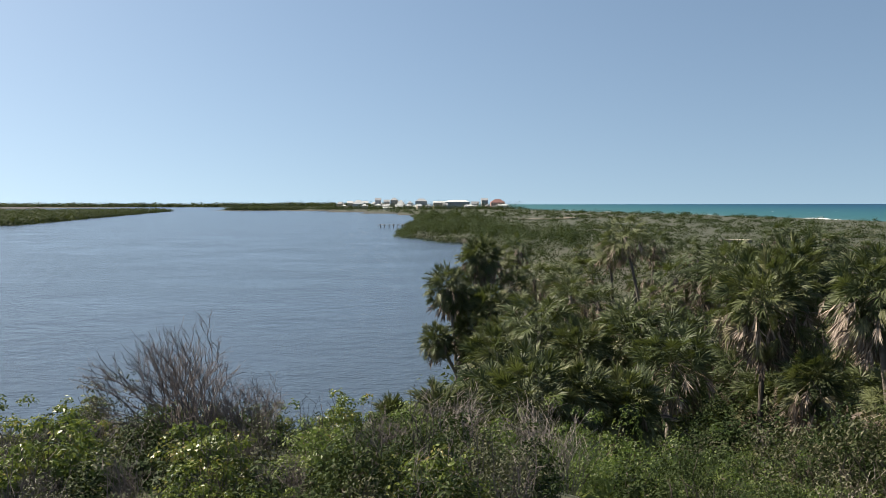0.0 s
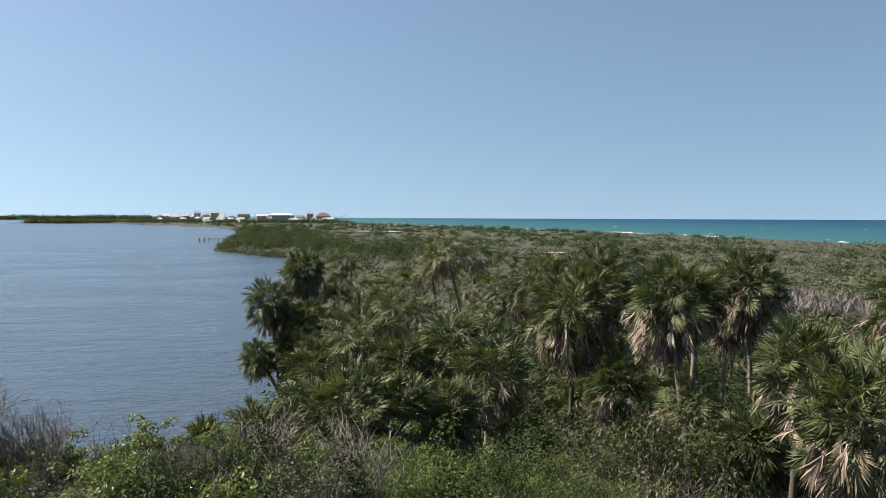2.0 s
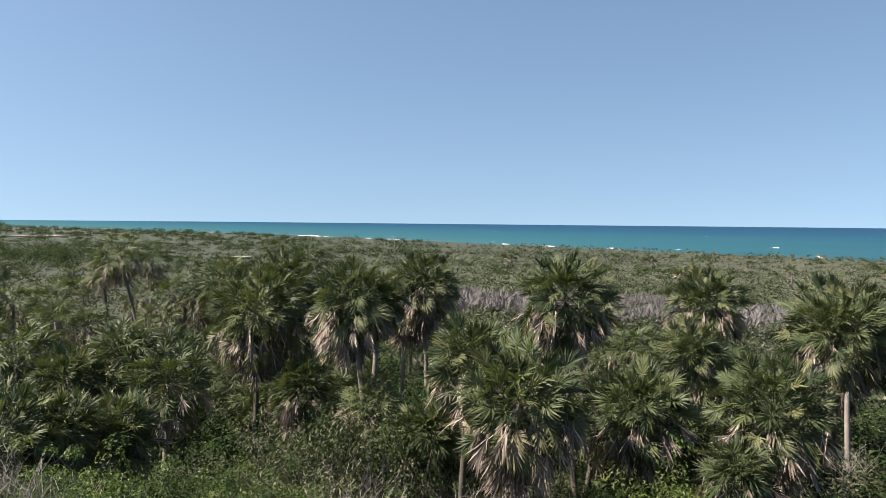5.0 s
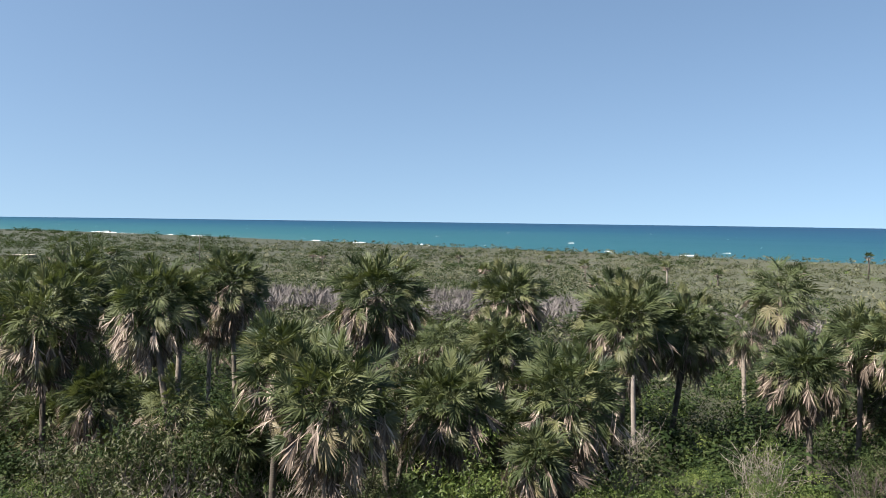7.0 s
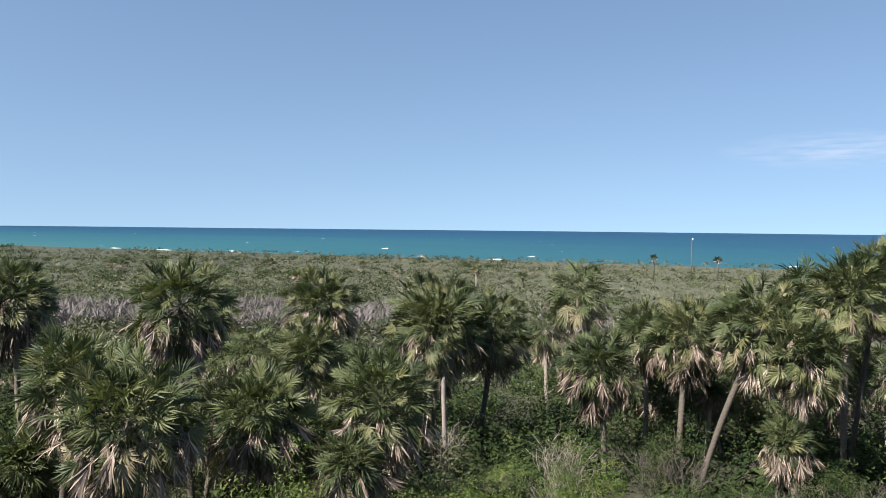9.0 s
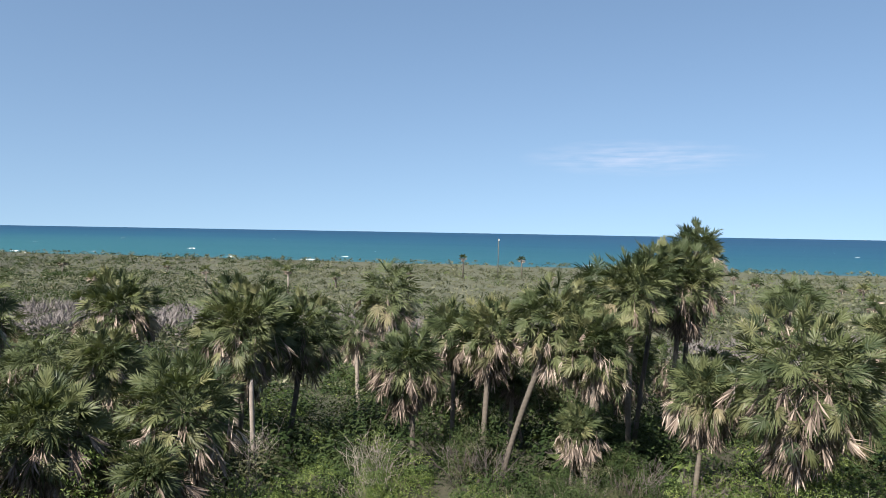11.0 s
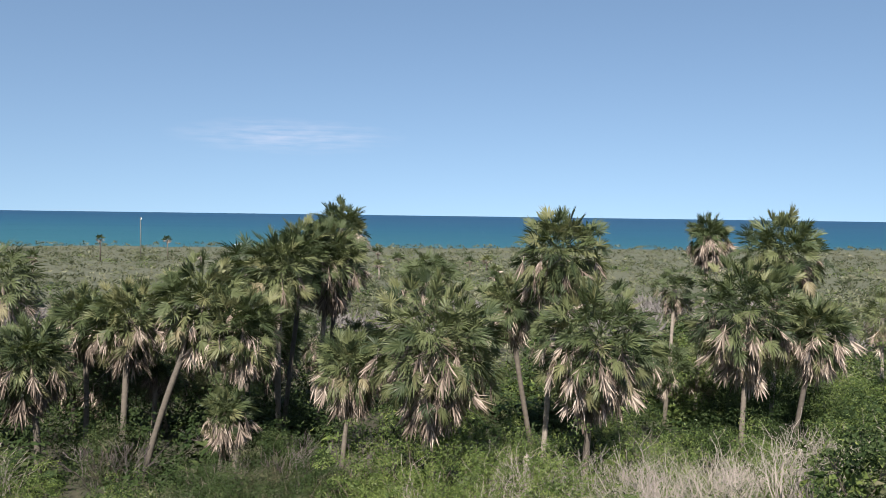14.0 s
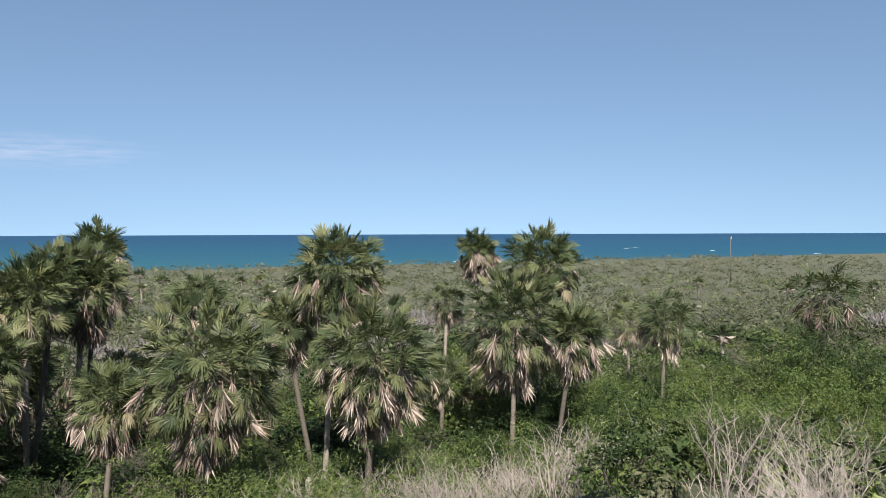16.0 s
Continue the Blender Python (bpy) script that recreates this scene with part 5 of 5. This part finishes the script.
snag(*polar(62.0, 42), 5.2, 0.06)
snag(*polar(105.9, 35.5), 2.6, 0.02)


# ---- utility poles ----
def utility_pole(x, y, top, box):
    z = float(land(x, y)) - 0.3
    ob = new("utility_pole")
    ob.location = (x, y, z)
    h = top - z
    part("post", mesh_from("post", *tube([(0, 0, 0), (0.02, 0, h * 0.5), (0, 0.03, h)], [0.12, 0.11, 0.09], 8), [M_POLE], True), ob)
    if box:
        b = part("transformer_box", box_mesh("transformer_box", 0.28, 0.28, 0.5, M_WHITE, 0.05), ob, "white box at the pole top")
        b.location = (0.1, -0.15, h - 0.3)
    tagged(ob, "weathered wooden utility pole standing in the scrub", "utility pole", "utility poles")


utility_pole(*polar(31.3, 220), 10.3, False)
utility_pole(*polar(78.9, 215), 13.0, True)
utility_pole(*polar(135.5, 215), 13.6, True)


# ---- dock and village ----
def dock():
    x, y = -37.5, 470
    ob = new("dock")
    ob.location = (x, y, 0)
    part("deck", box_mesh("deck", 17, 1.8, 0.25, M_DOCK, 0.04), ob).location = (8.5, 0, 1.5)
    part("platform", box_mesh("platform", 4, 5, 0.25, M_DOCK, 0.04), ob).location = (1, 0, 1.53)
    post = mesh_from("pile", *tube([(0, 0, -2), (0, 0, 0.2), (0, 0, 2.2)], [0.14, 0.14, 0.13], 6), [M_DOCK])
    for i in range(7):
        for s in (-0.95, 0.95):
            part("pile", post, ob).location = (0.5 + 2.6 * i, s, 0)
    tagged(ob, "dark timber dock on piles in the lagoon", "dock")


dock()


def house(x, y, w, dpt, h, wall, roof, kind="gable", roof_h=2.5, turn=0.0, words="white house with a pale roof in the far village"):
    ob = new("house")
    ob.matrix_world = Matrix.Translation((x, y, float(land(x, y)) - 0.3)) @ pose(0, 0, 0, 0, 0, turn)
    part("wall", box_mesh("wall", w, dpt, h, wall), ob).location = (0, 0, h / 2)
    o = 0.6
    W, D = w / 2 + o, dpt / 2 + o
    ridge = W if kind == "gable" else max(0.3, W - D)
    vs = [(-W, -D, h), (W, -D, h), (W, D, h), (-W, D, h), (-ridge, 0, h + roof_h), (ridge, 0, h + roof_h)]
    part("roof", mesh_from("roof", vs, [(0, 1, 5, 4), (2, 3, 4, 5), (1, 2, 5), (3, 0, 4), (3, 2, 1, 0)], [roof]), ob)
    n = max(2, int(w / 4))
    pane = box_mesh("window", 1.3, 0.16, 1.4, M_GLASS)
    for fl in range(max(1, int(h / 3))):
        for i in range(n):
            q = part("window", pane, ob)
            q.location = ((i + 0.5) / n * w - w / 2, -dpt / 2 - 0.02, 1.7 + 3 * fl)
    return tagged(ob, words, "house", "village houses")


def village():
    rng = random.Random(15)
    house(102, 1490, 26, 16, 12, M_WALL_PINK, M_REDROOF, "hip", 6.5, 3, "large pink house with a red hip roof in the far village")
    house(110, 1468, 22, 9, 6, M_WHITE, M_WHITE, "hip", 3, 0, "low white house beside the red-roofed one")
    house(80, 1540, 12, 12, 16, M_WALL_GREY, M_GREYROOF, "gable", 4, 5, "grey house with a grey roof in the far village")
    house(26, 1480, 46, 16, 13, M_WALL_GREY, M_WHITE, "hip", 3.5, 2, "long grey building with a white roof in the far village")
    house(-8, 1500, 20, 12, 12, M_WALL_TAN, M_WHITE, "gable", 3, 4, "tan house with a white roof in the far village")
    house(-41, 1510, 22, 14, 14.5, M_WALL_GREY, M_GREYROOF, "hip", 5, 0, "broad grey house with a dark roof in the far village")
    house(-76, 1440, 15, 12, 9, M_WHITE, M_WHITE, "hip", 8, 0, "white house with a steep white roof near the shore")
    house(-92, 1505, 13, 10, 17, M_WALL_TAN, M_GREYROOF, "hip", 4.5, -4, "tall tan house with a grey roof in the far village")
    house(-107, 1520, 11, 10, 14, M_WHITE, M_GREYROOF, "gable", 4, 3, "white house with a grey roof among trees")
    house(-122, 1500, 11, 10, 16.5, M_WALL_GREY, M_GREYROOF, "gable", 4.5, 3, "tall grey house among trees in the far village")
    house(-155, 1460, 19, 12, 10, M_WHITE, M_WHITE, "hip", 7, 0, "white house with a steep white roof by the lagoon")
    house(-95, 1375, 16, 6, 3, M_WHITE, M_WHITE, "gable", 1.5, 0, "low white boat shed at the water's edge")
    for _ in range(14):
        x, y = rng.uniform(-200, 70), rng.uniform(1520, 1640)
        house(x, y, rng.uniform(9, 16), 10, rng.choice([8, 9, 10, 11]), rng.choice([M_WHITE, M_WALL_TAN, M_WALL_GREY]), rng.choice([M_GREYROOF, M_WHITE, M_GREYROOF]),
              rng.choice(["gable", "hip"]), rng.uniform(3, 5), rng.uniform(-10, 10), "pale house in the far village")
    for _ in range(16):
        x, y = rng.uniform(-190, 125), rng.uniform(1400, 1520)
        house(x, y, rng.uniform(8, 13), 9, rng.choice([5, 6, 7]), rng.choice([M_WHITE, M_WALL_TAN, M_WALL_GREY]), rng.choice([M_GREYROOF, M_WHITE, M_WHITE]),
              rng.choice(["gable", "hip"]), rng.uniform(2, 4), rng.uniform(-20, 20), "small pale house among trees in the far village")
    g = np.random.default_rng(31)
    n = 1300
    y = np.where(g.random(n) < 0.75, g.uniform(1330, 1530, n), g.uniform(650, 1640, n))
    x = shore_west(y) + 2 + g.random(n) * (shore_east(y) - shore_west(y) - 30)
    r = g.uniform(2.5, 6, n)
    tall = 4.5 + 13.0 * g.random(n) ** 2.6
    tall = np.where((y > 1330) & (y < 1530), tall, 2.5 + 0.12 * tall)
    v, f = dome_leaves(x, y, r, tall, r * 0.2, 36, g, 0.6)
    stuff("village_trees", v, f, M_MANGROVE, "dark low trees round the far village", "trees")


village()


def sand_patch(az, d, lx, ly, turn):
    x, y = polar(az, d)
    n = 14
    vs = [(0, 0, 0)] + [(lx * math.cos(6.283 * i / n) * (1 + 0.15 * math.sin(3 * i)), ly * math.sin(6.283 * i / n) * (1 + 0.2 * math.cos(2 * i)), 0) for i in range(n)]
    m = Matrix.Translation((x, y, 0)) @ pose(0, 0, 0, 0, 0, turn)
    vs = [m @ Vector(v) for v in vs]
    vs = [(v.x, v.y, float(land(v.x, v.y)) + 0.9) for v in vs]
    vs += [(v[0], v[1], v[2] - 1.4) for v in vs[1:]]
    fs = [(0, i + 1, (i + 1) % n + 1) for i in range(n)] + [(i + 1, (i + 1) % n + 1, n + 1 + (i + 1) % n, n + 1 + i) for i in range(n)]
    tagged(new("sand_bank", mesh_from("sand_bank", vs, fs, [M_SAND], True)), "bare pale sand bank among the scrub", "sand", "", "structure")


sand_patch(20.2, 268, 4.5, 3, 0)
sand_patch(7.5, 600, 22, 5, 10)
sand_patch(10.5, 660, 20, 4, 0)


# ---- far palms ----
def far_palm(x, y, h, r, rng):
    z = float(land(x, y))
    ob = new("palm_tree")
    ob.location = (x, y, z - 0.1)
    part("trunk", mesh_from("trunk", *tube([(0, 0, 0), (0.1, 0, h * 0.5), (0.1, 0.1, h)], [0.2, 0.17, 0.16], 6), [M_TRUNK], True), ob)
    g = np.random.default_rng(rng.randrange(9999))
    one = np.array([h])
    v, f = fan_tufts(one * 0 + 0.1, one * 0 + 0.1, one, one * 0 + r * 1.15, 70, g)
    part("crown", mesh_from("crown", v.tolist(), f.tolist(), [M_FROND]), ob)
    v, f = fan_tufts(one * 0 + 0.1, one * 0 + 0.1, one, one * 0 + r * 0.95, 40, g)
    v[:, 2] = h - (v[:, 2] - h) * 0.9
    part("dead_skirt", mesh_from("dead_skirt", v.tolist(), f.tolist(), [M_FROND_DEAD]), ob)
    tagged(ob, "small distant palm standing in the scrub plain", "palm tree", "far palms")


def plant_far_palms():
    rng = random.Random(63)
    for az, d, h in ((76.4, 215, 5.5), (80.6, 215, 5.2), (72.5, 150, 5), (88, 170, 4), (95, 190, 4), (64, 160, 4.5)):
        far_palm(*polar(az, d), h, 1.6, rng)
    for _ in range(24):
        az = rng.uniform(6, 60)
        d = rng.uniform(90, 230)
        x, y = polar(az, d)
        if x > shore_west(y) + 12:
            far_palm(x, y, rng.uniform(2.2, 3.6), rng.uniform(1.5, 2.0), rng)
    for _ in range(26):
        x, y = polar(rng.uniform(60, 146), rng.uniform(70, 200))
        far_palm(x, y, rng.uniform(2.2, 3.6), rng.uniform(1.3, 1.8), rng)


plant_far_palms()


# ---- thin cloud over the sea ----
def cloud():
    x, y = polar(88.5, 4600)
    me = mesh_from("thin_cloud", [(-1, 0, -1), (1, 0, -1), (1, 0, 1), (-1, 0, 1)], [(0, 1, 2, 3)], [M_CLOUD])
    ob = new("backdrop_cloud", me)
    ob.matrix_world = Matrix.Translation((x, y, 440)) @ pose(0, 0, 0, 0, 0, -88.5) @ Matrix.Diagonal((700, 1, 110, 1))
    tagged(ob, "faint pinkish wisp of cloud over the sea", "cloud", kind="structure")


cloud()
